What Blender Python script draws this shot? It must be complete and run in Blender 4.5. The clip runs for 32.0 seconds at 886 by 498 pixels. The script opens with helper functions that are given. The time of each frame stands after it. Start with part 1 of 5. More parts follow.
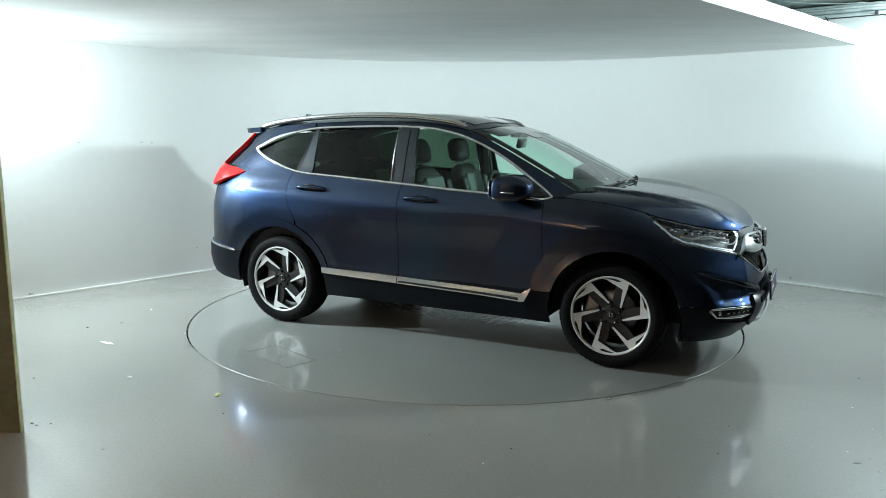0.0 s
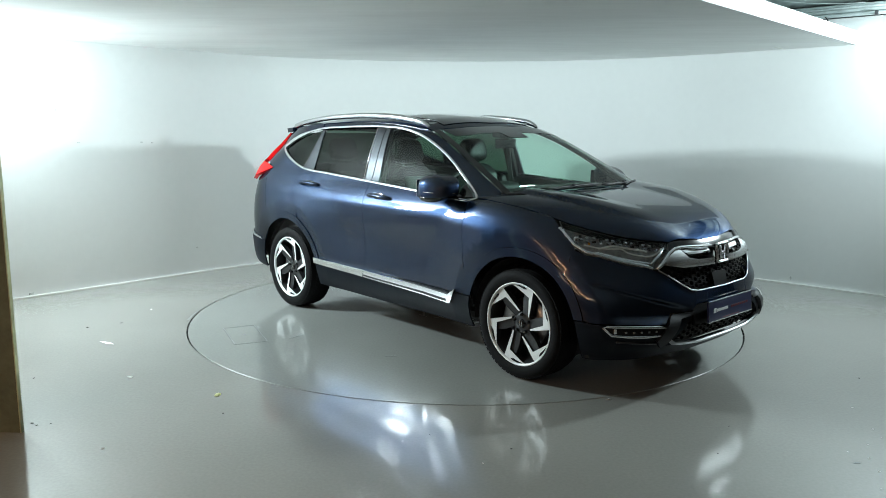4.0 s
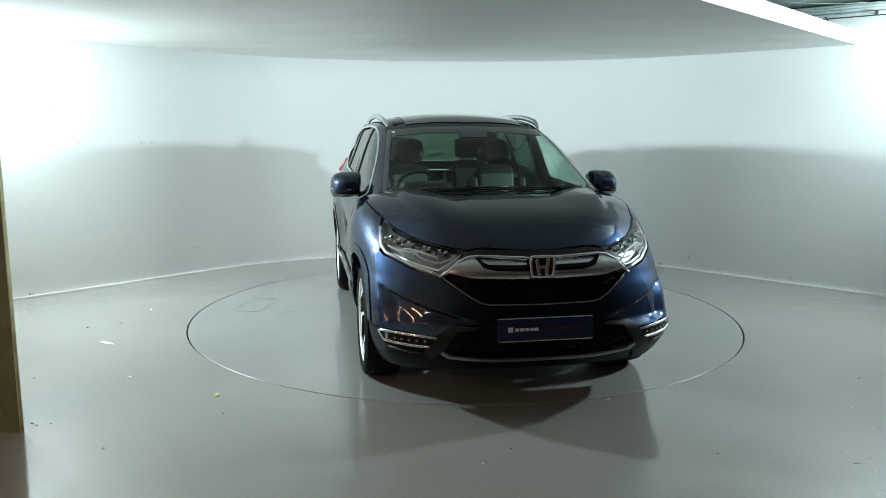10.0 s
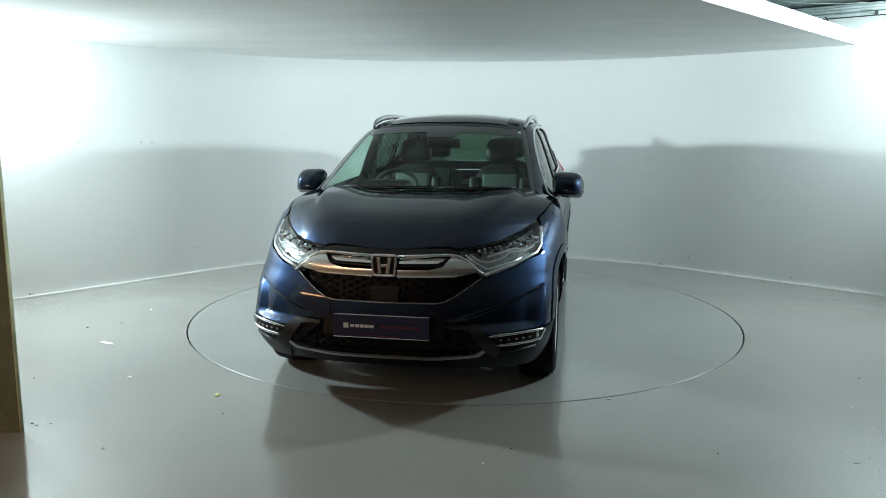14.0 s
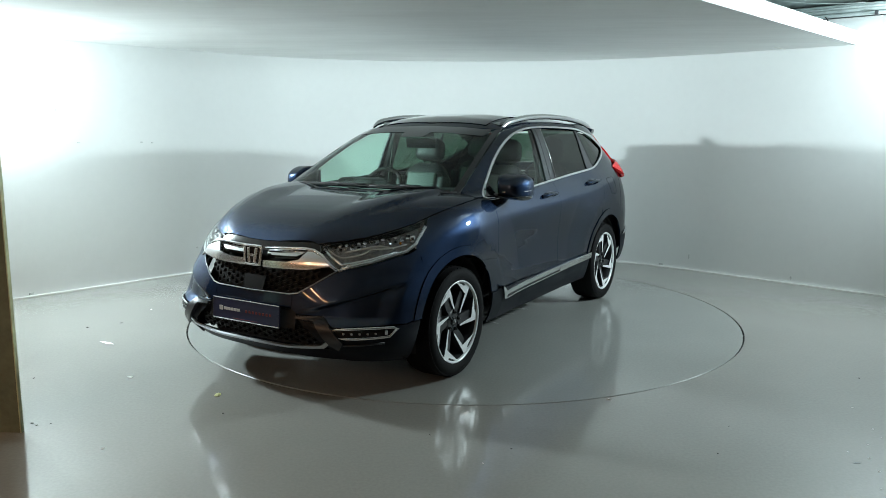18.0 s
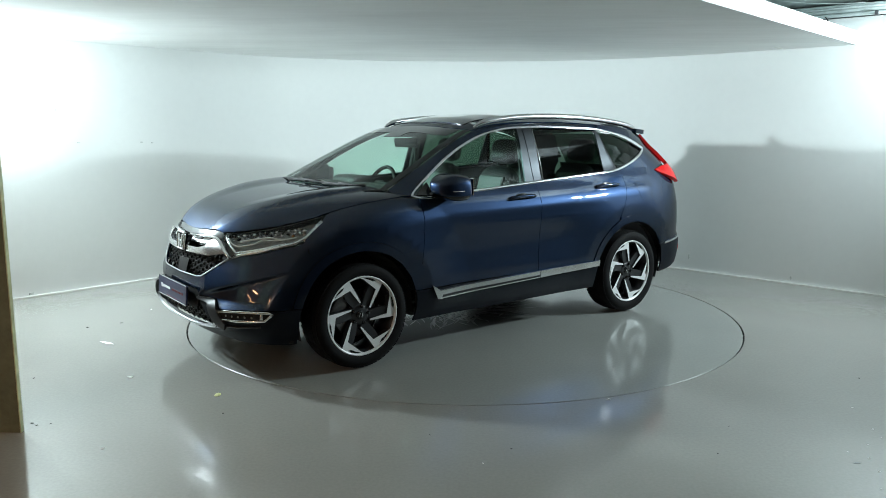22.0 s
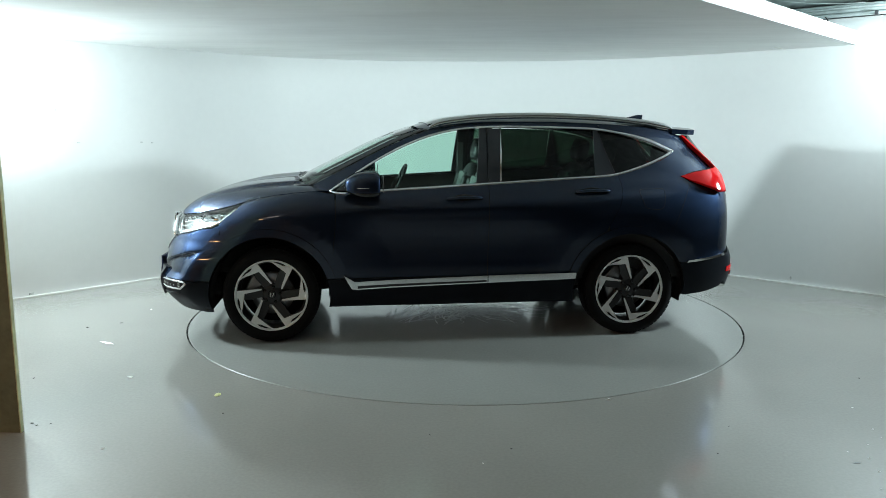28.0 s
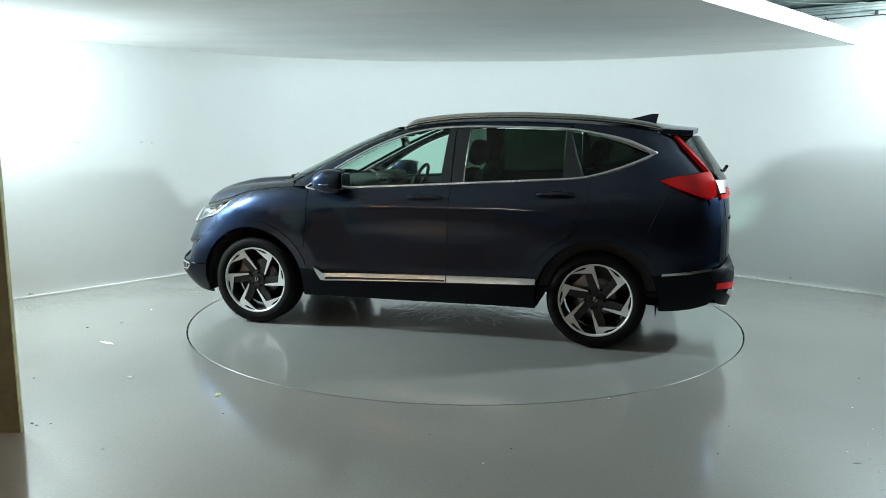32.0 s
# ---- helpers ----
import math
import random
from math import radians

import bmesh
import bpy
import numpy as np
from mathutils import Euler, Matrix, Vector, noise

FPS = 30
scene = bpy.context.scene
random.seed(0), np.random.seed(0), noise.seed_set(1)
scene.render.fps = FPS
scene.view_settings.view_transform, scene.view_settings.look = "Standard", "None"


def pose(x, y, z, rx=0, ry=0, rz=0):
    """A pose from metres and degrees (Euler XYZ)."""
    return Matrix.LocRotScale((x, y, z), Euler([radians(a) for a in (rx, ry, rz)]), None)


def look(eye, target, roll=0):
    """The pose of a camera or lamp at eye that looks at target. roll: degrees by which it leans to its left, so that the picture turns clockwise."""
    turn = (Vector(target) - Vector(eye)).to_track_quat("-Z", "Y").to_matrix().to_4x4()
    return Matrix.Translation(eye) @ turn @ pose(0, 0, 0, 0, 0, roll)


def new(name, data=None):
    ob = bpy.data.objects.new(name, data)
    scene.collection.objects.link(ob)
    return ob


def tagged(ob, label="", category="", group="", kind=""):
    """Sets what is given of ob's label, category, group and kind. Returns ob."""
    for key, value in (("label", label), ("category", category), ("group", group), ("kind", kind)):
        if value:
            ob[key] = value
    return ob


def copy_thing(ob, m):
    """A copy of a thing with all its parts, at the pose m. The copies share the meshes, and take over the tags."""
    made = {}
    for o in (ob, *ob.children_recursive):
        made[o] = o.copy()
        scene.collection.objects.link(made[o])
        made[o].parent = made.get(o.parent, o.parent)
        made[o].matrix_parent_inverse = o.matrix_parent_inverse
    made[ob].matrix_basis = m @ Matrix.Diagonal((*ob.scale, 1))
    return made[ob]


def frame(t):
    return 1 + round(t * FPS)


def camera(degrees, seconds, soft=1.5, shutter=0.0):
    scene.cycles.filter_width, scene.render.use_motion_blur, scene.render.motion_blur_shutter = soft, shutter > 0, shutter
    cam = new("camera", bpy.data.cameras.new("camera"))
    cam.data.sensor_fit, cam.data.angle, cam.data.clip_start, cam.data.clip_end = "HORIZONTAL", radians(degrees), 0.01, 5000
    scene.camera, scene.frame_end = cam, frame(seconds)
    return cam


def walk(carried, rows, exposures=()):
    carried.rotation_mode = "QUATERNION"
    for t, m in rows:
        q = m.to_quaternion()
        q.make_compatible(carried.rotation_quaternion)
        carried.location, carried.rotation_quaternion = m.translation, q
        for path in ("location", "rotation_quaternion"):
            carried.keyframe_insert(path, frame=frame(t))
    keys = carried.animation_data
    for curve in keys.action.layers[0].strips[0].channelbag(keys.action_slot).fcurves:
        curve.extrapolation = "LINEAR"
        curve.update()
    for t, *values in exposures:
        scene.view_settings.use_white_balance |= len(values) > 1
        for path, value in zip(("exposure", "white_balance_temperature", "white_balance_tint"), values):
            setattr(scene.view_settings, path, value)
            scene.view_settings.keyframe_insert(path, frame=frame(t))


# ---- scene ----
# Camera: on a stand, still for the whole clip
cam = camera(60.27, 32.0, soft=0.6)
EYE = look((0, -6.376, 1.5476), (-0.16076, -0.45182, 0.6114), 0.227)
walk(cam, [(0, EYE), (32, EYE)], exposures=[(0, 0.1), (32, 0.1)])

# World: a closed underground room, so only a trace of ambient light
world = bpy.data.worlds.new("World")
scene.world = world
world.use_nodes = True
world.node_tree.nodes["Background"].inputs[0].default_value = (0.8, 0.9, 1.0, 1)
world.node_tree.nodes["Background"].inputs[1].default_value = 0.02


def lamp(name, kind, power, m, color, size, size_y=0.0, spread=180.0):
    data = bpy.data.lights.new(name, kind)
    data.energy, data.color = power, color
    if kind == "AREA":
        data.spread = radians(spread)
        data.shape, data.size, data.size_y = "RECTANGLE", size, size_y
    else:
        data.shadow_soft_size = size
    ob = new(name, data)
    ob.matrix_basis = m
    return ob


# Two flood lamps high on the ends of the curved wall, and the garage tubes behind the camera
LAMP_L, LAMP_R = (-4.45, -0.42, 2.19), (4.58, -0.22, 2.31)
lamp("flood_light_left", "AREA", 172, look(LAMP_L, (0, -0.2, 1.5)), (0.835, 1.0, 1.04), 0.26, 0.2, 155)
lamp("flood_light_right", "AREA", 125, look(LAMP_R, (0, -0.5, 1.78)), (0.835, 1.0, 1.04), 0.26, 0.2, 155)
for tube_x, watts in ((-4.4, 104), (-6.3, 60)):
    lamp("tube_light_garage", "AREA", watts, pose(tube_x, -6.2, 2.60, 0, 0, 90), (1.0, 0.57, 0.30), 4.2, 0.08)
lamp("tube_light_rear", "AREA", 9, look((-3.5, -8.2, 2.86), (-3.5, 0, 2.6)), (1.0, 0.90, 0.80), 1.3, 0.10)


# ---- materials ----
def mat(name, color, rough=0.5, metal=0.0, coat=0.0, grain=0.0, scale=40.0, bump=0.0, bump_scale=60.0, wear=0.0, wear_scale=3.0,
        alpha_glass=0.0, emit=0.0, ior=1.45, rough_var=0.0, coat_rough=0.03, stretch=None):
    m = bpy.data.materials.new(name)
    m.use_nodes = True
    nt = m.node_tree
    n, ln = nt.nodes, nt.links
    b = n["Principled BSDF"]
    b.inputs["Roughness"].default_value = rough
    b.inputs["Metallic"].default_value = metal
    b.inputs["Coat Weight"].default_value = coat
    b.inputs["Coat Roughness"].default_value = coat_rough
    b.inputs["IOR"].default_value = ior
    b.inputs["Transmission Weight"].default_value = alpha_glass
    b.inputs["Base Color"].default_value = (*color, 1)
    if emit:
        b.inputs["Emission Color"].default_value = (*color, 1)
        b.inputs["Emission Strength"].default_value = emit
    tc = n.new("ShaderNodeTexCoord")
    where = tc.outputs["Object"]
    if stretch:
        mp = n.new("ShaderNodeMapping")
        mp.inputs["Scale"].default_value = stretch
        ln.new(where, mp.inputs["Vector"])
        where = mp.outputs["Vector"]
    last = None
    for amount, sc, det in ((grain, scale, 4.0), (wear, wear_scale, 6.0)):
        if amount <= 0:
            continue
        t = n.new("ShaderNodeTexNoise")
        t.inputs["Scale"].default_value, t.inputs["Detail"].default_value = sc, det
        ln.new(where, t.inputs["Vector"])
        r = n.new("ShaderNodeMapRange")
        r.inputs[1].default_value, r.inputs[2].default_value = 0.3, 0.7
        r.inputs[3].default_value, r.inputs[4].default_value = 1 - amount, 1 + amount
        ln.new(t.outputs["Fac"], r.inputs[0])
        if last is None:
            last = r.outputs[0]
        else:
            mu = n.new("ShaderNodeMath")
            mu.operation = "MULTIPLY"
            ln.new(last, mu.inputs[0]), ln.new(r.outputs[0], mu.inputs[1])
            last = mu.outputs[0]
    if last is not None:
        mx = n.new("ShaderNodeMix")
        mx.data_type, mx.blend_type = "RGBA", "MULTIPLY"
        mx.inputs["Factor"].default_value = 1.0
        mx.inputs[6].default_value = (*color, 1)
        ln.new(last, mx.inputs[7])
        ln.new(mx.outputs[2], b.inputs["Base Color"])
    if rough_var > 0:
        t = n.new("ShaderNodeTexNoise")
        t.inputs["Scale"].default_value, t.inputs["Detail"].default_value = wear_scale * 1.7, 5.0
        ln.new(where, t.inputs["Vector"])
        r = n.new("ShaderNodeMapRange")
        r.inputs[1].default_value, r.inputs[2].default_value = 0.3, 0.7
        r.inputs[3].default_value, r.inputs[4].default_value = max(0.02, rough - rough_var), rough + rough_var
        ln.new(t.outputs["Fac"], r.inputs[0]), ln.new(r.outputs[0], b.inputs["Roughness"])
    if bump > 0:
        t = n.new("ShaderNodeTexNoise")
        t.inputs["Scale"].default_value, t.inputs["Detail"].default_value = bump_scale, 5.0
        ln.new(where, t.inputs["Vector"])
        bp = n.new("ShaderNodeBump")
        bp.inputs["Strength"].default_value, bp.inputs["Distance"].default_value = bump, 0.01
        ln.new(t.outputs["Fac"], bp.inputs["Height"]), ln.new(bp.outputs[0], b.inputs["Normal"]), ln.new(bp.outputs[0], b.inputs["Coat Normal"])
    return m


M_WALL = mat("white_wall_paint", (0.84, 0.865, 0.855), 0.55, grain=0.008, scale=14, wear=0.02, wear_scale=0.8, bump=0.012, bump_scale=20)
M_CEIL = mat("white_ceiling_paint", (0.93, 0.95, 0.94), 0.6, grain=0.025, scale=7, wear=0.045, wear_scale=1.6, bump=0.05, bump_scale=12, stretch=(0.4, 1.5, 1.0))
M_FLOOR = mat("grey_epoxy_floor", (0.290, 0.288, 0.264), 0.26, coat=0.75, coat_rough=0.034, grain=0.05, scale=60, wear=0.06, wear_scale=0.8, bump=0.05, bump_scale=42)
M_TABLE = mat("grey_epoxy_turntable", (0.294, 0.305, 0.287), 0.26, coat=0.75, coat_rough=0.034, grain=0.05, scale=60, wear=0.06, wear_scale=0.9, bump=0.05, bump_scale=42)
M_DARK = mat("black_gap", (0.012, 0.012, 0.012), 0.8)
M_EDGE = mat("pale_floor_edge", (0.82, 0.82, 0.80), 0.4, grain=0.02, scale=20)
M_CONC = mat("stained_concrete", (0.15, 0.175, 0.125), 0.75, grain=0.12, scale=25, wear=0.25, wear_scale=2.2, bump=0.3, bump_scale=35)
M_LITSIDE = mat("yellow_green_lit_side", (0.50, 0.50, 0.30), 0.6, grain=0.15, scale=30, wear=0.2, wear_scale=6)
M_OUTER = mat("unseen_wall_tan", (0.115, 0.105, 0.09), 0.7, grain=0.05, scale=20, wear=0.15, wear_scale=0.7, bump=0.1)
M_VOID = mat("dark_grey_service_ceiling", (0.52, 0.56, 0.57), 0.8, grain=0.2, scale=8, wear=0.3, wear_scale=2)
M_DUCT = mat("galvanised_duct", (0.55, 0.62, 0.61), 0.45, metal=0.15, grain=0.1, scale=14, wear=0.2, wear_scale=3)
M_SCRAP = mat("white_paper_scrap", (0.8, 0.8, 0.76), 0.8, grain=0.1)
M_LEAF = mat("yellow_green_leaf", (0.60, 0.62, 0.30), 0.7, grain=0.2)
M_CRUMB = mat("dark_dirt", (0.03, 0.028, 0.025), 0.9, grain=0.2)
M_SKID = mat("black_rubber_mark", (0.15, 0.16, 0.155), 0.5, grain=0.4, scale=60)
M_STEEL = mat("dark_steel_bracket", (0.08, 0.085, 0.09), 0.5, metal=0.6)

# ---- mesh helpers ----


def mesh_of(name, bm, material, smooth=False):
    me = bpy.data.meshes.new(name)
    bm.normal_update()
    bm.to_mesh(me)
    bm.free()
    if material is not None:
        for one in material if isinstance(material, (list, tuple)) else (material,):
            me.materials.append(one)
    if smooth:
        me.polygons.foreach_set("use_smooth", [True] * len(me.polygons))
    return me


def part(name, bm, material, parent=None, label="", smooth=False):
    """One mesh object under a thing or under a part; a bmesh or a finished mesh."""
    me = bm if isinstance(bm, bpy.types.Mesh) else mesh_of(name, bm, material, smooth)
    ob = new(name, me)
    ob.parent = parent
    if label:
        tagged(ob, label)
    return ob


def box_bm(size, at=(0, 0, 0), bevel=0.0, segs=2, m=None):
    bm = bmesh.new()
    bmesh.ops.create_cube(bm, size=1.0)
    for v in bm.verts:
        v.co = Vector((v.co.x * size[0], v.co.y * size[1], v.co.z * size[2]))
    if bevel:
        bmesh.ops.bevel(bm, geom=bm.edges[:], offset=bevel, segments=segs, affect="EDGES", profile=0.5)
    bm.transform(Matrix.Translation(at) @ (m or Matrix()))
    return bm


def lathe_bm(profile, n=48, axis="Y", close=False):
    """Turns a profile of (radius, along) about an axis."""
    bm = bmesh.new()
    rings = []
    for k in range(n):
        a = 2 * math.pi * k / n
        c, s = math.cos(a), math.sin(a)
        rings.append([bm.verts.new((r * c, d, r * s) if axis == "Y" else (r * c, r * s, d)) for r, d in profile])
    idx = range(len(profile) if close else len(profile) - 1)
    for k in range(n):
        A, B = rings[k], rings[(k + 1) % n]
        for i in idx:
            j = (i + 1) % len(profile)
            bm.faces.new((A[i], A[j], B[j], B[i]))
    bmesh.ops.remove_doubles(bm, verts=bm.verts[:], dist=1e-6)
    bmesh.ops.recalc_face_normals(bm, faces=bm.faces[:])
    return bm


def tube_bm(points, r, sides=8, closed=False, flat=1.0, up=None):
    """A tube along points; flat squashes it across the second direction."""
    bm = bmesh.new()
    pts = [Vector(p) for p in points]
    n = len(pts)
    rings = []
    for i, p in enumerate(pts):
        a = pts[(i - 1) % n] if closed or i else p
        b = pts[(i + 1) % n] if closed or i < n - 1 else p
        t = (b - a).normalized()
        ref = Vector(up[i]) if up else (Vector((0, 0, 1)) if abs(t.z) < 0.9 else Vector((1, 0, 0)))
        s = t.cross(ref).normalized()
        w = s.cross(t).normalized()
        rr = r[i] if isinstance(r, (list, tuple)) else r
        rings.append([bm.verts.new(p + s * rr * math.cos(2 * math.pi * k / sides) + w * rr * flat * math.sin(2 * math.pi * k / sides)) for k in range(sides)])
    for i in range(n if closed else n - 1):
        A, B = rings[i], rings[(i + 1) % n]
        for k in range(sides):
            bm.faces.new((A[k], A[(k + 1) % sides], B[(k + 1) % sides], B[k]))
    if not closed:
        bm.faces.new(rings[0]), bm.faces.new(rings[-1])
    bmesh.ops.recalc_face_normals(bm, faces=bm.faces[:])
    return bm


def prism_bm(outline, z0, z1):
    """A flat outline in x and y raised from z0 to z1."""
    bm = bmesh.new()
    lo = [bm.verts.new((x, y, z0)) for x, y in outline]
    hi = [bm.verts.new((x, y, z1)) for x, y in outline]
    bm.faces.new(hi), bm.faces.new(lo[::-1])
    for i in range(len(outline)):
        j = (i + 1) % len(outline)
        bm.faces.new((lo[i], lo[j], hi[j], hi[i]))
    bmesh.ops.recalc_face_normals(bm, faces=bm.faces[:])
    return bm


def spline(points, per=8, closed=False):
    """Points along a smooth curve through the given ones."""
    n, out = len(points), []
    P = [np.array(p, float) for p in points]
    for i in range(n if closed else n - 1):
        a, b, c, d = P[(i - 1) % n] if closed or i else P[0], P[i], P[(i + 1) % n], P[(i + 2) % n] if closed or i < n - 2 else P[-1]
        for k in range(per):
            t = k / per
            out.append(tuple(0.5 * (2 * b + (c - a) * t + (2 * a - 5 * b + 4 * c - d) * t * t + (3 * b - a - 3 * c + d) * t ** 3)))
    if not closed:
        out.append(tuple(P[-1]))
    return out


# ---- the room ----
R_TABLE, H_CEIL = 2.243, 2.335
WALL_LINE = spline([(-5.4, -1.15), (-4.75, -0.47), (-4.09, 0.27), (-3.26, 1.22), (-2.62, 1.94), (-1.98, 2.47), (-1.1, 2.83), (0.0, 2.96), (1.05, 2.84), (1.84, 2.53),
                    (2.35, 2.2), (2.89, 1.73), (3.4, 1.28), (3.97, 0.80), (4.6, 0.28), (5.4, -0.38)], 6)


def strip_wall(line, z0, z1, thick):
    """A wall along a plan line, thickened away from the room."""
    pts = [Vector((x, y, 0)) for x, y in line]
    back = []
    for i, p in enumerate(pts):
        t = (pts[min(i + 1, len(pts) - 1)] - pts[max(i - 1, 0)]).normalized()
        back.append(p + Vector((-t.y, t.x, 0)) * thick)
    return prism_bm([p[:2] for p in pts] + [p[:2] for p in back[::-1]], z0, z1)


# the slab is coloured black to stand for shade in the ring joint
floor = part("floor", prism_bm([(-8, -12), (8, -12), (8, 6), (-8, 6)], -0.3, -0.05), M_DARK)
tagged(floor, "slab below the turntable, blackened as the shade in its joint", kind="structure")
# the epoxy coat with a round opening for the turntable
bm = bmesh.new()
N = 128
inner = [bm.verts.new(((R_TABLE + 0.006) * math.cos(2 * math.pi * k / N), (R_TABLE + 0.006) * math.sin(2 * math.pi * k / N), 0)) for k in range(N)]
low = [bm.verts.new((v.co.x, v.co.y, -0.05)) for v in inner]
outer = []
for k in range(N):
    a = 2 * math.pi * k / N
    c, s = math.cos(a), math.sin(a)
    q = min(7.9 / max(abs(c), 1e-6), (11.9 if s < 0 else 5.9) / max(abs(s), 1e-6))
    outer.append(bm.verts.new((q * c, q * s, 0)))
for k in range(N):
    j = (k + 1) % N
    bm.faces.new((inner[k], outer[k], outer[j], inner[j])), bm.faces.new((low[k], inner[k], inner[j], low[j]))
coat = part("floor_coating", bm, M_FLOOR)
tagged(coat, "glossy grey epoxy floor around the turntable", kind="structure")

wall_mesh = mesh_of("wall_back", strip_wall(WALL_LINE, 0.0, 2.585, 0.2), M_WALL, True)
wall_mesh.set_sharp_from_angle(angle=radians(30))
wall_back = part("wall_back", wall_mesh, None)
tagged(wall_back, "white painted curved wall", kind="structure")
bead = part("trim", strip_wall([(x * 0.996, y - 0.028) for x, y in WALL_LINE], 0.0, 0.011, 0.03), M_EDGE)
tagged(bead, "pale sealant line along the foot of the wall", kind="structure")

# lowered ceiling with a pale fascia along its open edge
EDGE_A, EDGE_B = Vector((3.95, 1.411, 0)), Vector((-1.806, -5.15, 0))
side = (EDGE_A - EDGE_B).normalized()
out = Vector((side.y, -side.x, 0))
soffit = [(x * 1.02, y + 0.08) for x, y in WALL_LINE if (Vector((x * 1.02, y + 0.08, 0)) - EDGE_A).dot(out) < -0.03] + [tuple(EDGE_A[:2]), tuple(EDGE_B[:2]), (-5.4, -5.15)]
ceiling = part("ceiling", prism_bm(soffit, H_CEIL, H_CEIL + 0.12), M_CEIL)
tagged(ceiling, "white plastered lowered ceiling with a straight open edge", kind="structure")
fascia = part("fascia", prism_bm([tuple((EDGE_A + out * 0.0005)[:2]), tuple((EDGE_A + out * 0.005)[:2]), tuple((EDGE_B + out * 0.005)[:2]), tuple((EDGE_B + out * 0.0005)[:2])],
                                 H_CEIL, H_CEIL + 0.122), M_WALL)
tagged(fascia, "bright white fascia board on the ceiling edge", kind="structure")
upper = part("ceiling_upper", prism_bm([(-8, -12), (8, -12), (8, 6), (-8, 6)], 3.0, 3.1), M_VOID)
tagged(upper, "dark unfinished upper ceiling", kind="structure")
# unseen outer walls, added to enclose the light and give dark reflections
for nm, ol, mt, lb in (("wall_left", [(-8, -12), (-7.8, -12), (-7.8, 6), (-8, 6)], M_OUTER, "unseen tan wall added to close the room"),
                       ("wall_right", [(7.8, -12), (8, -12), (8, 6), (7.8, 6)], M_OUTER, "unseen tan wall added to close the room"),
                       ("wall_rear", [(-7.8, -12), (7.8, -12), (7.8, -11.8), (-7.8, -11.8)], M_OUTER, "unseen tan wall added behind the camera"),
                       ("wall_far", [(-7.8, 5.8), (7.8, 5.8), (7.8, 6), (-7.8, 6)], M_VOID, "dark wall behind the curved wall")):
    tagged(part(nm, prism_bm(ol, 0.0, 3.0), mt), lb, kind="structure")

# concrete pier at the edge of the opening
pier = part("pier", prism_bm([(-2.2615, -2.722), (-2.2615, -2.695), (-2.30, -2.66), (-2.9, -2.66), (-2.9, -2.722)], 0.0, 2.33), M_CONC)
# the pier's lit side face, its brightness painted as pale yellow-green
strip = part("pier_lit_side", prism_bm([(-2.256, -2.7235), (-2.256, -2.698), (-2.2612, -2.698), (-2.2612, -2.7235)], 0.0, 2.33), M_LITSIDE, pier, "yellow-green lit side of the pier, its light painted in")
tagged(pier, "stained grey-brown concrete pier end", kind="structure")

# pipes and a cable tray on brackets along the top of the curved wall, over the open edge
duct = new("service_duct")
tagged(duct, "grey galvanised pipes and cable tray along the top of the wall", "duct")
RUN, OUTW = Vector((0.771, -0.636, 0)), Vector((0.636, 0.771, 0))
MID = Vector((3.97, 0.80, 0)) - OUTW * 0.06
for z, r, off in ((2.80, 0.075, 0.10), (2.692, 0.013, 0.03), (2.648, 0.027, 0.02), (2.604, 0.017, 0.0), (2.668, 0.010, -0.02)):
    ends = [MID - RUN * 2.2, MID + RUN * 1.2]
    part("pipe", tube_bm([tuple(p + OUTW * off + Vector((0, 0, z))) for p in ends], r, 14), M_DUCT, duct, smooth=True)
for k in range(6):
    p = MID - RUN * (1.9 - 0.55 * k)
    part("bracket", box_bm((0.03, 0.16, 0.035), (p.x + 0.05 * OUTW.x, p.y + 0.05 * OUTW.y, 2.602), 0.004, 1, pose(0, 0, 0, 0, 0, -39.5)), M_STEEL, duct)
hang = MID - RUN * 0.66 - OUTW * 0.02
part("cable", tube_bm(spline([tuple(hang + RUN * a + Vector((0, 0, z))) for a, z in ((-0.02, 2.60), (0.0, 2.57), (0.015, 2.53), (0.02, 2.48))], 4), 0.006, 8), M_DARK, duct, "thin black hanging cable", True)
for a0, z0, a1, z1 in ((-1.15, 2.80, -0.35, 2.70), (-1.75, 2.83, -1.35, 2.70)):
    part("cable", tube_bm(spline([tuple(MID + RUN * (a0 + (a1 - a0) * t) + Vector((0, 0, z0 + (z1 - z0) * t - 0.02 * math.sin(3.14 * t)))) for t in (0, 0.33, 0.66, 1)], 3), 0.005, 6), M_DUCT, duct, "thin pale cable", True)

# ---- turntable ----
turntable = new("turntable")
tagged(turntable, "round grey epoxy-coated turntable flush with the floor", "turntable")
deck = part("deck", lathe_bm([(0.0, 0.0), (0.6, 0.0), (1.2, 0.0), (1.8, 0.0), (R_TABLE - 0.008, 0.0), (R_TABLE - 0.005, -0.003), (R_TABLE - 0.005, -0.045), (0.0, -0.045)], 128, "Z"), M_TABLE, turntable)


def on_table(outline, z1=0.0022):
    return prism_bm(outline, -0.002, z1)


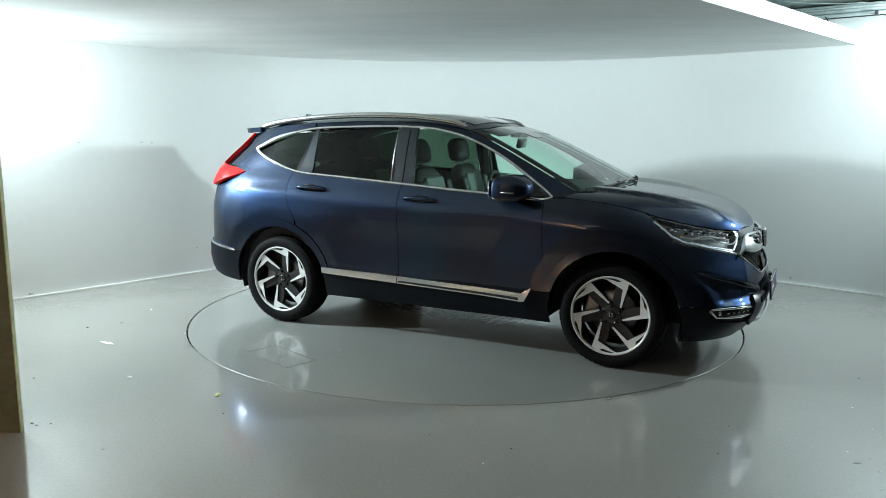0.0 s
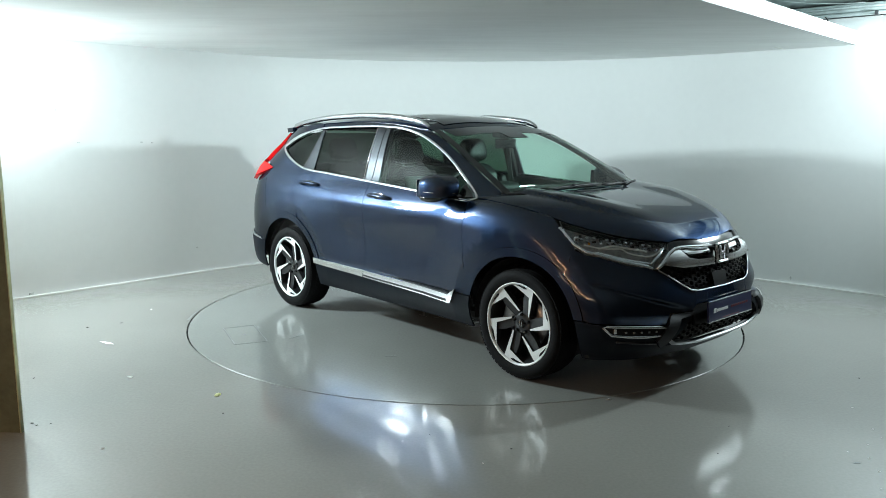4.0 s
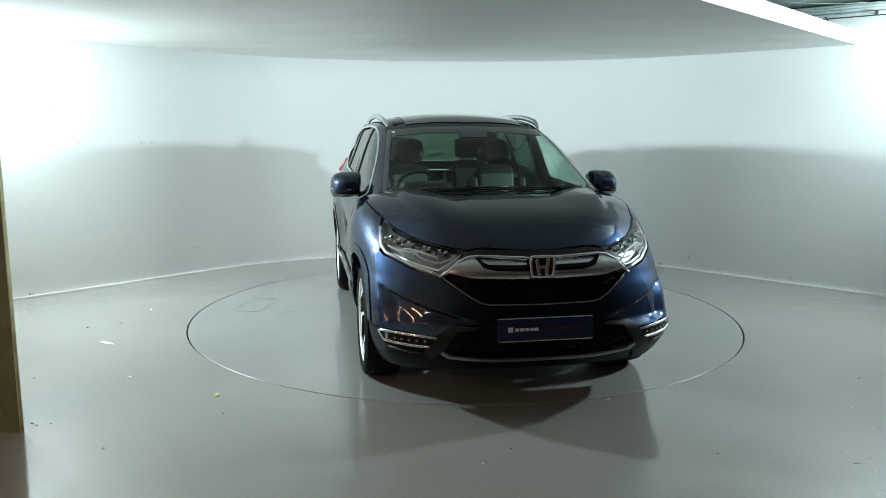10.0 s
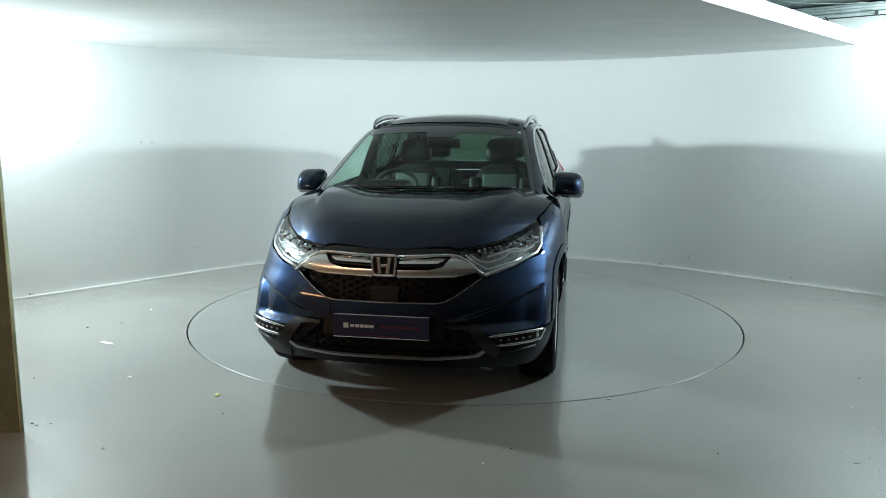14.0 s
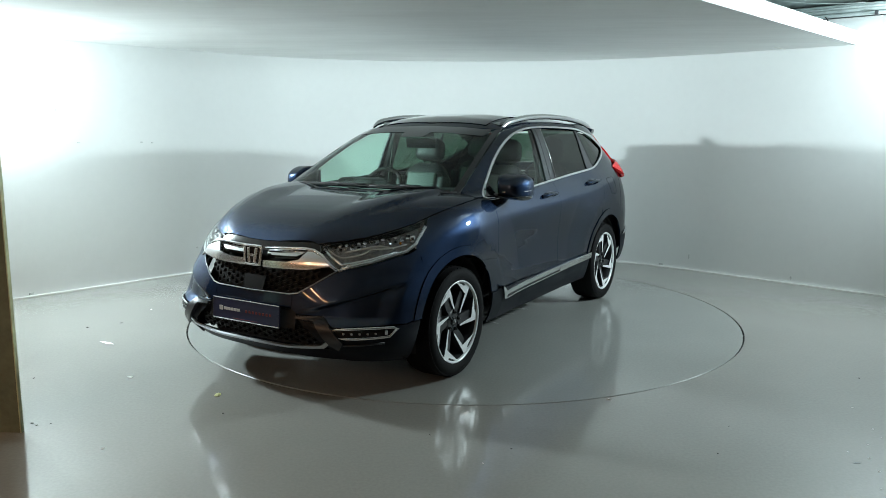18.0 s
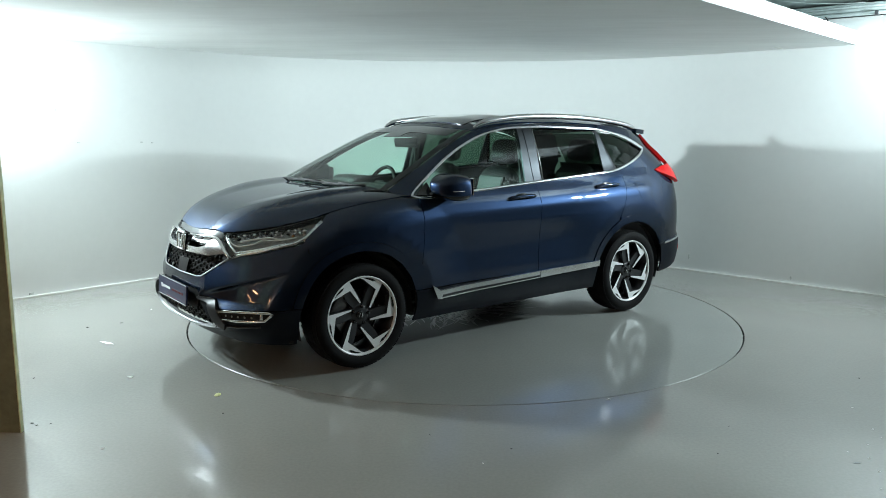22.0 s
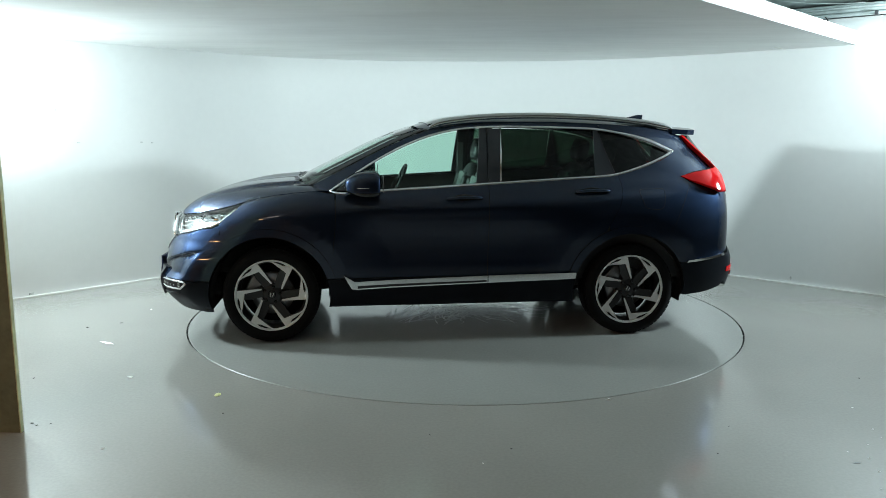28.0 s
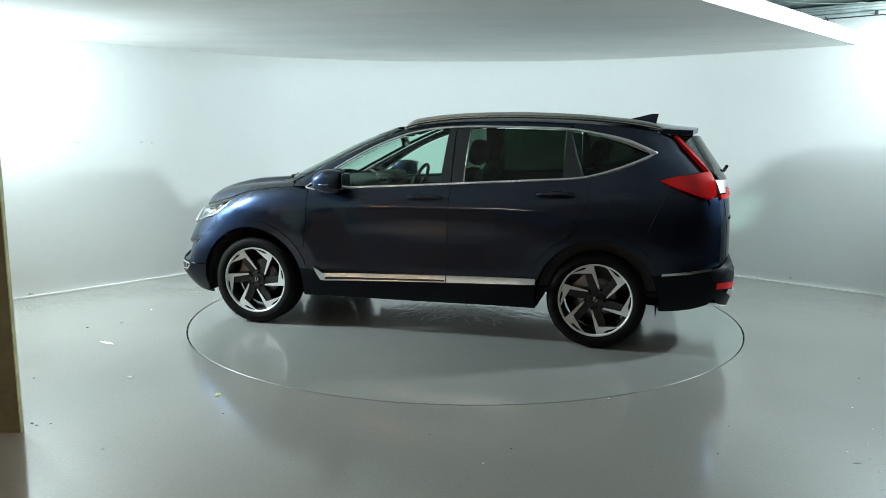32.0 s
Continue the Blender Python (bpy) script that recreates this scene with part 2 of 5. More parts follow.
# ---- car materials ----
def car_paint(name, flake, deep, rough, fine):
    """Metallic paint: a flake layer that shines near the mirror direction over a dark ground, under a clear coat."""
    m = bpy.data.materials.new(name)
    m.use_nodes = True
    nt = m.node_tree
    nt.nodes.remove(nt.nodes["Principled BSDF"])
    tc, ns, mr, mx, gl, df, ad, cc, fr, mix, lie, blend = (nt.nodes.new("ShaderNode" + k) for k in ("TexCoord", "TexNoise", "MapRange", "Mix", "BsdfAnisotropic", "BsdfDiffuse", "AddShader", "BsdfAnisotropic", "Fresnel", "MixShader", "BsdfAnisotropic", "MixShader"))
    ns.inputs["Scale"].default_value, ns.inputs["Detail"].default_value = 700.0, 3.0
    mr.inputs[1].default_value, mr.inputs[2].default_value, mr.inputs[3].default_value, mr.inputs[4].default_value = 0.3, 0.7, 0.75, 1.25
    mx.data_type, mx.blend_type = "RGBA", "MULTIPLY"
    mx.inputs["Factor"].default_value = 1.0
    mx.inputs[6].default_value = (*flake, 1)
    gl.distribution, lie.distribution, cc.distribution = "BECKMANN", "BECKMANN", "GGX"
    gl.inputs["Roughness"].default_value, cc.inputs["Roughness"].default_value = rough, 0.03
    # some of the flakes lie flat, and shine in a tighter band
    lie.inputs["Roughness"].default_value, blend.inputs[0].default_value = fine, 0.5
    df.inputs["Color"].default_value = (*deep, 1)
    fr.inputs["IOR"].default_value = 1.60
    ln = nt.links
    ln.new(tc.outputs["Object"], ns.inputs["Vector"]), ln.new(ns.outputs["Fac"], mr.inputs[0]), ln.new(mr.outputs[0], mx.inputs[7])
    ln.new(mx.outputs[2], gl.inputs["Color"]), ln.new(mx.outputs[2], lie.inputs["Color"])
    ln.new(gl.outputs[0], blend.inputs[1]), ln.new(lie.outputs[0], blend.inputs[2]), ln.new(blend.outputs[0], ad.inputs[0]), ln.new(df.outputs[0], ad.inputs[1])
    ln.new(fr.outputs[0], mix.inputs[0]), ln.new(ad.outputs[0], mix.inputs[1]), ln.new(cc.outputs[0], mix.inputs[2])
    ln.new(mix.outputs[0], nt.nodes["Material Output"].inputs[0])
    return m


M_PAINT = car_paint("dark_blue_metallic_paint", (0.0125, 0.0225, 0.048), (0.0004, 0.0012, 0.0016), 0.57, 0.34)
M_CLAD = mat("black_textured_plastic", (0.018, 0.019, 0.021), 0.5, grain=0.1, scale=200, bump=0.08, bump_scale=400)
M_ARCH = mat("dark_navy_moulding", (0.005, 0.007, 0.011), 0.42, grain=0.1, scale=200, ior=1.2)
M_GLOSS = mat("gloss_black_trim", (0.01, 0.011, 0.012), 0.12, coat=0.5)
M_TUSK = mat("dark_satin_plastic", (0.016, 0.017, 0.020), 0.36, metal=0.2, grain=0.08, scale=150)
M_CHROME = mat("bright_chrome", (0.82, 0.83, 0.84), 0.09, metal=1.0)
M_SATIN = mat("satin_silver_trim", (0.68, 0.69, 0.70), 0.2, metal=1.0)
M_BADGE = mat("bright_emblem_chrome", (0.86, 0.87, 0.88), 0.22, metal=0.95)
M_MIRROR = mat("mirror_glass", (0.75, 0.77, 0.78), 0.02, metal=1.0)
M_REVERSE = mat("clear_grey_lens", (0.22, 0.215, 0.215), 0.35, coat=0.1)
M_PILLAR = mat("satin_black_pillar", (0.048, 0.053, 0.060), 0.33, metal=0.8, coat=0.4)
M_STRIP = mat("polished_sill_trim", (0.74, 0.75, 0.76), 0.13, metal=1.0)
M_LIP = mat("dull_silver_skid", (0.30, 0.31, 0.32), 0.32, metal=0.8)
M_TYRE = mat("tyre_rubber", (0.004, 0.004, 0.0045), 0.75, grain=0.15, scale=50, bump=0.1, bump_scale=120, ior=1.25)
M_MACH = mat("machined_alloy", (0.74, 0.76, 0.76), 0.33, metal=0.2, grain=0.05, scale=200)
M_POCKET = mat("dark_grey_alloy", (0.022, 0.023, 0.025), 0.4, metal=0.1, coat=0.1)
M_DISC = mat("brake_disc_steel", (0.32, 0.32, 0.33), 0.35, metal=1.0, grain=0.15, scale=80)
M_BOWL = mat("grey_lamp_bowl", (0.30, 0.31, 0.305), 0.28, metal=0.3, grain=0.3, scale=50)
M_GUIDE = mat("pale_light_guide", (0.62, 0.63, 0.61), 0.25, coat=0.5)
M_MESH = mat("black_grille_plastic", (0.005, 0.005, 0.0055), 0.4, ior=1.3)
M_LEATHER = mat("pale_grey_leather", (0.13, 0.15, 0.143), 0.5, grain=0.08, scale=60, bump=0.1, bump_scale=150)
M_BLACKSEAT = mat("black_leather", (0.02, 0.021, 0.022), 0.5, grain=0.1, scale=60, bump=0.1, bump_scale=150)
M_CABIN = mat("black_cabin_plastic", (0.022, 0.023, 0.024), 0.6, grain=0.1, scale=100)
M_RED = mat("red_lamp_plastic", (0.66, 0.008, 0.009), 0.06, ior=1.4)
M_PLATE = mat("dark_blue_plate", (0.008, 0.012, 0.055), 0.35, coat=0.4)
M_WHITE = mat("white_print", (0.62, 0.62, 0.64), 0.5)
M_REDPRINT = mat("red_print", (0.13, 0.010, 0.018), 0.5)
M_LED = mat("headlamp_reflector", (0.8, 0.82, 0.85), 0.15, metal=1.0)
M_AMBER = mat("amber_lens", (0.55, 0.22, 0.04), 0.2, coat=0.5)


def glass(name, tint, rough=0.02):
    """Thin car glass: mostly see-through, with a tint, and a clear reflection."""
    m = bpy.data.materials.new(name)
    m.use_nodes = True
    nt = m.node_tree
    nt.nodes.remove(nt.nodes["Principled BSDF"])
    o = nt.nodes["Material Output"]
    tr, gl, mx, lw = (nt.nodes.new(k) for k in ("ShaderNodeBsdfTransparent", "ShaderNodeBsdfGlossy", "ShaderNodeMixShader", "ShaderNodeLayerWeight"))
    tr.inputs[0].default_value = (*tint, 1)
    gl.inputs["Roughness"].default_value = rough
    lw.inputs[0].default_value = 0.5
    pw, ma = nt.nodes.new("ShaderNodeMath"), nt.nodes.new("ShaderNodeMath")
    pw.operation, ma.operation = "POWER", "MULTIPLY_ADD"
    pw.inputs[1].default_value, ma.inputs[1].default_value, ma.inputs[2].default_value = 5.0, 0.95, 0.035
    nt.links.new(lw.outputs["Facing"], pw.inputs[0]), nt.links.new(pw.outputs[0], ma.inputs[0]), nt.links.new(ma.outputs[0], mx.inputs[0])
    nt.links.new(tr.outputs[0], mx.inputs[1]), nt.links.new(gl.outputs[0], mx.inputs[2])
    nt.links.new(mx.outputs[0], o.inputs[0])
    return m


M_GLASS = glass("green_tinted_glass", (0.72, 0.90, 0.82))
M_PRIV = glass("dark_privacy_glass", (0.065, 0.11, 0.08))
M_CLEAR = glass("clear_lamp_lens", (0.93, 0.96, 0.97))
M_ROOFGLASS = mat("black_roof_glass", (0.008, 0.009, 0.01), 0.05, coat=1.0)

# ---- the car's surfaces: x ahead from the middle of the wheelbase, y to its left, z up ----
OX, OY = 0.175, -0.078  # where the car stands off the turntable's axis
CAR = Matrix.Translation((OX, OY, 0))


def lerp(x, xs, ys):
    return float(np.interp(x, xs, ys))


def smooth(a, b, x):
    t = min(1.0, max(0.0, (x - a) / (b - a)))
    return t * t * (3 - 2 * t)


def curve_table(xs, ys):
    """A smooth curve through a table, as a fast lookup."""
    X = np.linspace(xs[0], xs[-1], 240)
    h = np.diff(xs)
    d = np.diff(ys) / h
    m = np.concatenate([[d[0]], [0 if a * b <= 0 else 2 * a * b / (a + b) for a, b in zip(d, d[1:])], [d[-1]]])
    k = np.clip(np.searchsorted(xs, X) - 1, 0, len(xs) - 2)
    t = (X - np.array(xs)[k]) / h[k]
    y0, y1 = np.array(ys)[k], np.array(ys)[k + 1]
    Y = (2 * t ** 3 - 3 * t ** 2 + 1) * y0 + (t ** 3 - 2 * t ** 2 + t) * h[k] * m[k] + (3 * t ** 2 - 2 * t ** 3) * y1 + (t ** 3 - t ** 2) * h[k] * m[k + 1]
    return lambda x: float(np.interp(x, X, Y))


DOOR_W = curve_table([0.18, 0.26, 0.34, 0.42, 0.47, 0.53, 0.60, 0.68, 0.76, 0.84, 0.90, 0.95, 1.02, 1.08, 1.12, 1.15, 1.35, 1.50, 1.56, 1.62, 1.68],
                     [0.78, 0.850, 0.882, 0.898, 0.902, 0.902, 0.899, 0.898, 0.902, 0.911, 0.916, 0.916, 0.901, 0.874, 0.848, 0.830, 0.760, 0.700, 0.668, 0.60, 0.50])
FEND_W = curve_table([0.18, 0.26, 0.34, 0.42, 0.50, 0.60, 0.75, 0.88, 0.95, 1.00, 1.04, 1.07, 1.085, 1.12],
                     [0.80, 0.86, 0.89, 0.905, 0.912, 0.918, 0.925, 0.924, 0.917, 0.905, 0.882, 0.840, 0.785, 0.70])
HAUNCH_W = curve_table([0.18, 0.26, 0.34, 0.42, 0.50, 0.60, 0.75, 0.86, 0.95, 1.05, 1.15, 1.22, 1.35, 1.50, 1.58, 1.66],
                       [0.80, 0.86, 0.89, 0.905, 0.912, 0.920, 0.926, 0.922, 0.912, 0.890, 0.850, 0.812, 0.760, 0.700, 0.655, 0.58])
NOSE_X = curve_table([0.18, 0.26, 0.34, 0.40, 0.50, 0.63, 0.76, 0.84, 0.90, 0.96, 1.02, 1.12], [2.07, 2.15, 2.215, 2.228, 2.212, 2.187, 2.15, 2.12, 2.085, 2.03, 1.97, 1.90])
NOSE_M = curve_table([0.18, 0.42, 0.50, 0.58, 0.66, 0.74, 0.90, 1.0, 1.12], [6.7, 6.6, 5.8, 5.0, 4.0, 3.2, 2.5, 2.4, 2.4])
HOOD_E = curve_table([0.9, 1.0, 1.22, 1.44, 1.60, 1.755, 1.866, 1.953, 2.039, 2.075, 2.10], [1.105, 1.100, 1.080, 1.040, 0.990, 0.950, 0.924, 0.907, 0.890, 0.882, 0.878])
TAIL_X = curve_table([0.18, 0.30, 0.40, 0.50, 0.57, 0.64, 0.80, 1.05, 1.20, 1.26, 1.35, 1.50, 1.60, 1.68], [2.20, 2.262, 2.288, 2.296, 2.290, 2.252, 2.250, 2.238, 2.212, 2.178, 2.12, 2.02, 1.96, 1.9])
HOOD_Z = curve_table([0.9, 1.05, 1.22, 1.44, 1.66, 1.80, 1.90, 1.99, 2.05, 2.09, 2.12], [1.155, 1.150, 1.140, 1.122, 1.090, 1.060, 1.025, 0.975, 0.925, 0.88, 0.83])
SCREEN_X = curve_table([1.05, 1.163, 1.25, 1.35, 1.44, 1.535, 1.58, 1.62, 1.66], [1.34, 1.152, 0.98, 0.777, 0.592, 0.352, 0.20, 0.03, -0.22])
ROOF_Z = curve_table([-2.05, -1.98, -1.75, -1.5, -1.14, -0.7, -0.3, 0.0, 0.15, 0.27, 0.40], [1.540, 1.552, 1.592, 1.622, 1.652, 1.669, 1.668, 1.642, 1.606, 1.562, 1.51])


def hood_edge(x):
    """The height of the bonnet's edge."""
    return HOOD_E(x)


def flare(x, z):
    """How far the wings swell over the wheels, inside a soft crease round each arch."""
    out = 0.0
    for cx, high in ((1.345, 0.034), (-1.332, 0.020)):
        d = math.hypot(x - cx, z - 0.345)
        if d < 0.92:
            rise = max(0.0, 1 - (d - 0.583) / 0.34) ** 1.15 if d > 0.583 else 1 - 1.6 * (0.583 - d)
            out += high * rise * lerp(z, [0.30, 0.50, 0.75], [0.40, 0.66, 1.0])
    return out


def width(x, z):
    """Half the car's width between its corners, with the swell of the arches."""
    return plain_width(x, z) + flare(x, z)


def plain_width(x, z):
    """Half the car's width between its corners, without the arches."""
    front, rear = smooth(0.45, 1.15, x), smooth(-0.55, -1.2, x)
    w = DOOR_W(z)
    if rear:
        w += (HAUNCH_W(z) - w) * rear
    if front:
        zz = z + (1.066 - hood_edge(max(1.0, x))) * smooth(0.72, 0.95, z)
        f = FEND_W(min(zz, 1.12))
        w += (f - w) * front
    # a soft shoulder line that climbs to the tail
    if -1.75 < x < 1.25 and 0.5 < z < 1.08:
        ends = smooth(-1.75, -1.45, x) * smooth(1.25, 0.85, x)
        w += 0.004 * math.exp(-((z - 0.972 + 0.045 * x) / 0.045) ** 2) * ends
    return w


def corner(a, L, W, n, m):
    """A rounded corner: how far ahead and aside at the angle a."""
    c, s = max(0.0, math.cos(a)), max(0.0, math.sin(a))
    return L * c ** (2 / m), W * s ** (2 / n)


def nose_nm(z):
    return 2.6, NOSE_M(z)


def tail_nm(z):
    return lerp(z, [0.5, 0.9, 1.2, 1.4], [4.8, 4.8, 4.2, 3.0]), lerp(z, [0.5, 0.9, 1.2, 1.38, 1.55], [5.8, 5.8, 5.4, 3.6, 2.7])


def body_y(x, z):
    """The body's side below the windows."""
    w = width(x, z)
    if x > 1.0:
        n, m = nose_nm(z)
        q = min(0.9995, (x - 1.0) / (NOSE_X(z) - 1.0))
        w *= (1 - q ** m) ** (1 / n)
    elif x < -1.0:
        n, m = tail_nm(z)
        q = min(0.9995, (-1.0 - x) / (TAIL_X(z) - 1.0))
        w *= (1 - q ** m) ** (1 / n)
    return w


def house_y(x, z):
    """The side of the glasshouse, over the windows' lower line."""
    w = width(min(x, 0.45), z)
    x0 = SCREEN_X(z) - 0.75
    if x > x0:
        q = min(0.9995, (x - x0) / 0.75)
        w *= (1 - q ** 2.6) ** (1 / 6.0)
    if x < -1.0:
        n, m = tail_nm(z)
        q = min(0.9995, (-1.0 - x) / (TAIL_X(z) - 1.0))
        w *= (1 - q ** m) ** (1 / n)
    return w


def skin_y(x, z):
    """Body below, glasshouse above, blended at the belt."""
    k = smooth(1.06, 1.14, z) if x > -0.5 else 1.0
    return body_y(x, z) * (1 - k) + house_y(x, z) * k


def S_side(x, z):
    return Vector((x, skin_y(x, z), z))


def S_fender(x, z):
    return Vector((x, body_y(x, z), z))


def S_nose(y, z):
    """The front, by how far aside; the sign of y picks the side."""
    n, m = nose_nm(z)
    w = plain_width(1.6, z)
    q = min(0.9995, abs(y) / w)
    return Vector((1.0 + (NOSE_X(z) - 1.0) * (1 - q ** n) ** (1 / m), y, z))


def S_angle(a, z):
    """The front corner by an angle from the car's middle line (0) to its flank (90)."""
    n, m = nose_nm(z)
    c, s = corner(radians(a), NOSE_X(z) - 1.0, 1.0, n, m)
    x = 1.0 + c
    # under a crease that rises to the flank the bumper falls in towards the fog lamp
    crease = 0.545 + 0.0036 * (a - 20)
    tuck = 0.034 * smooth(14, 34, a) * smooth(62, 52, a) * smooth(crease, crease - 0.035, z) * smooth(0.445, 0.50, z)
    p = Vector((x, width(x, z) * s, z))
    return p - Vector((math.cos(radians(a)), math.sin(radians(a)), 0)) * tuck


def S_tail(y, z):
    n, m = tail_nm(z)
    q = min(0.9995, abs(y) / plain_width(-1.6, z))
    return Vector((-1.0 - (TAIL_X(z) - 1.0) * (1 - q ** n) ** (1 / m), y, z))


def S_screen(y, z):
    w = width(0.3, z)
    q = min(0.9995, abs(y) / w)
    x0 = SCREEN_X(z) - 0.75
    return Vector((x0 + 0.75 * (1 - q ** 6.0) ** (1 / 2.6), y, z))


def screen_edge(z):
    """How far aside the windscreen reaches."""
    return lerp(z, [1.10, 1.25, 1.36, 1.45, 1.56], [0.748, 0.703, 0.668, 0.638, 0.592])


def S_lamp(x, z):
    """The tail lamp stands proud of the flank towards the rear."""
    k = smooth(-1.72, -1.98, x)
    return Vector((x - 0.012 * k, skin_y(x, z) + 0.042 * k, z))


def S_hood(x, y):
    edge = max(0.12, body_y(min(x, 2.07), hood_edge(min(x, 2.07))))
    r = min(1.0, abs(y) / edge)
    zc = max(HOOD_Z(min(x, 2.12)), hood_edge(x))
    z = zc + (hood_edge(x) - zc) * r ** 7.0
    # two soft creases that run up the bonnet
    z += 0.022 * smooth(0.79, 0.715, r) * smooth(2.0, 1.4, x) * smooth(0.35, 0.66, r) * smooth(0.95, 1.15, x)
    return Vector((x, y, z))


def S_roof(x, y):
    return Vector((x, y, ROOF_Z(x) - 0.062 * min(1.25, abs(y) / 0.6) ** 2.6))


def arc_pts(cx, cz, r, a0, a1, n):
    return [(cx + r * math.cos(radians(a0 + (a1 - a0) * k / n)), cz + r * math.sin(radians(a0 + (a1 - a0) * k / n))) for k in range(n + 1)]


def shrink(poly, d):
    """Moves an outline inwards by d."""
    n = len(poly)
    area = sum(poly[i][0] * poly[(i + 1) % n][1] - poly[(i + 1) % n][0] * poly[i][1] for i in range(n))
    sg = 1 if area > 0 else -1
    out = []
    for i in range(n):
        a, b, c = (Vector(poly[j % n]) for j in (i - 1, i, i + 1))
        u, v = (b - a), (c - b)
        if u.length < 1e-9 or v.length < 1e-9:
            out.append(tuple(b))
            continue
        u.normalize(), v.normalize()
        nu, nv = Vector((-u.y, u.x)) * sg, Vector((-v.y, v.x)) * sg
        q = nu + nv
        out.append(tuple(b + q / max(0.6, q.length_squared) * 2 * d) if q.length > 1e-6 else tuple(b))
    return out


def dense(poly, step):
    out = []
    for i, a in enumerate(poly):
        b = poly[(i + 1) % len(poly)]
        k = max(1, int(math.hypot(b[0] - a[0], b[1] - a[1]) / step))
        out += [(a[0] + (b[0] - a[0]) * j / k, a[1] + (b[1] - a[1]) * j / k) for j in range(k)]
    return out


def skin_bm(poly, surf, step=0.05, thick=0.012, lift=0.0, gap=0.002, mirror=False, scale=(1.0, 1.0), roll=0.004):
    """A panel: an outline in a surface's two coordinates, laid on the surface, with turned-in edges. Returns a mesh with true normals."""
    sx, sy = scale
    pl = dense([(p[0] * sx, p[1] * sy) for p in poly], step)
    if gap:
        pl = shrink(pl, gap)
    bm = bmesh.new()
    f = bm.faces.new([bm.verts.new((a, b, 0)) for a, b in pl])
    bmesh.ops.triangulate(bm, faces=[f], quad_method="BEAUTY", ngon_method="BEAUTY")
    for ax in (0, 1):
        lo, hi = min(p[ax] for p in pl), max(p[ax] for p in pl)
        k = math.floor(lo / step) + 1
        while k * step < hi:
            no = Vector((1, 0, 0)) if ax == 0 else Vector((0, 1, 0))
            bmesh.ops.bisect_plane(bm, geom=bm.verts[:] + bm.edges[:] + bm.faces[:], plane_co=no * k * step, plane_no=no, dist=1e-6)
            k += 1
    e = 0.004

    def place(u, v):
        p = surf(u / sx, v / sy)
        du = surf((u + e) / sx, v / sy) - surf((u - e) / sx, v / sy)
        dv = surf(u / sx, (v + e) / sy) - surf(u / sx, (v - e) / sy)
        nn = du.cross(dv)
        return p, (nn.normalized() if nn.length > 1e-12 else Vector((0, 0, 1)))

    norm = {}
    mid = Vector((0.0, 0.0, 0.75))
    flips = 0
    for v in bm.verts:
        p, nn = place(v.co.x, v.co.y)
        flips += 1 if nn.dot(p - mid) >= 0 else -1
        v.co = p
        norm[v] = nn
    sg = 1 if flips >= 0 else -1
    for v in bm.verts:
        norm[v] = norm[v] * sg
        v.co = v.co + norm[v] * lift
    bm.normal_update()
    for fc in bm.faces:
        if fc.normal.dot(norm[fc.verts[0]]) < 0:
            fc.normal_flip()
    top = list(bm.faces)
    edge = [ed for ed in bm.edges if len(ed.link_faces) == 1]
    lower, deep = {}, {}
    cen = {}
    for ed in edge:
        for v in ed.verts:
            cen.setdefault(v, []).append(ed)
    for v in cen:
        lower[v] = bm.verts.new(v.co - norm[v] * roll)
        deep[v] = bm.verts.new(v.co - norm[v] * thick)
    rim = []
    for ed in edge:
        fc = ed.link_faces[0]
        a, b = ed.verts
        for lp in fc.loops:
            if lp.edge == ed:
                a, b = lp.vert, lp.link_loop_next.vert
        rim.append(bm.faces.new((b, a, lower[a], lower[b])))
        rim.append(bm.faces.new((lower[b], lower[a], deep[a], deep[b])))
    # a soft turn of the edge: the rim's outer vertices sit a little in
    if mirror:
        for v in bm.verts:
            v.co.y = -v.co.y
        for v in list(norm):
            norm[v] = Vector((norm[v].x, -norm[v].y, norm[v].z))
        for fc in bm.faces:
            fc.normal_flip()
    bm.normal_update()
    bm.faces.index_update(), bm.verts.index_update()
    tops = {fc.index for fc in top}
    nv = {v.index: norm[v] for v in norm}
    me = bpy.data.meshes.new("panel")
    bm.to_mesh(me)
    bm.free()
    ln = [None] * len(me.loops)
    for pg in me.polygons:
        pg.use_smooth = True
        for li in pg.loop_indices:
            ln[li] = nv[me.loops[li].vertex_index] if pg.index in tops else pg.normal
    me.normals_split_custom_set([tuple(q) for q in ln])
    return me


def panel(name, poly, surf, material, parent, label="", sides=(1, -1), **kw):
    """A panel on one or both flanks of the car."""
    made = []
    for sd in sides:
        me = skin_bm(poly, surf, mirror=sd < 0, **kw)
        me.transform(CAR)
        me.materials.append(material)
        made.append(part(name, me, None, parent, label))
    return made


def at_car(bm, m=None):
    bm.transform(CAR @ (m or Matrix()))
    return bm


def both(name, make, material, parent, label="", smooth=False, sides=(1, -1)):
    """A part made on the car's left and mirrored to its right."""
    made = []
    for sd in sides:
        bm = make()
        if sd < 0:
            bmesh.ops.transform(bm, matrix=Matrix.Diagonal((1, -1, 1, 1)), verts=bm.verts[:])
            bmesh.ops.reverse_faces(bm, faces=bm.faces[:])
        made.append(part(name, at_car(bm), material, parent if not isinstance(parent, list) else parent[0 if sd > 0 else 1], label, smooth))
    return made


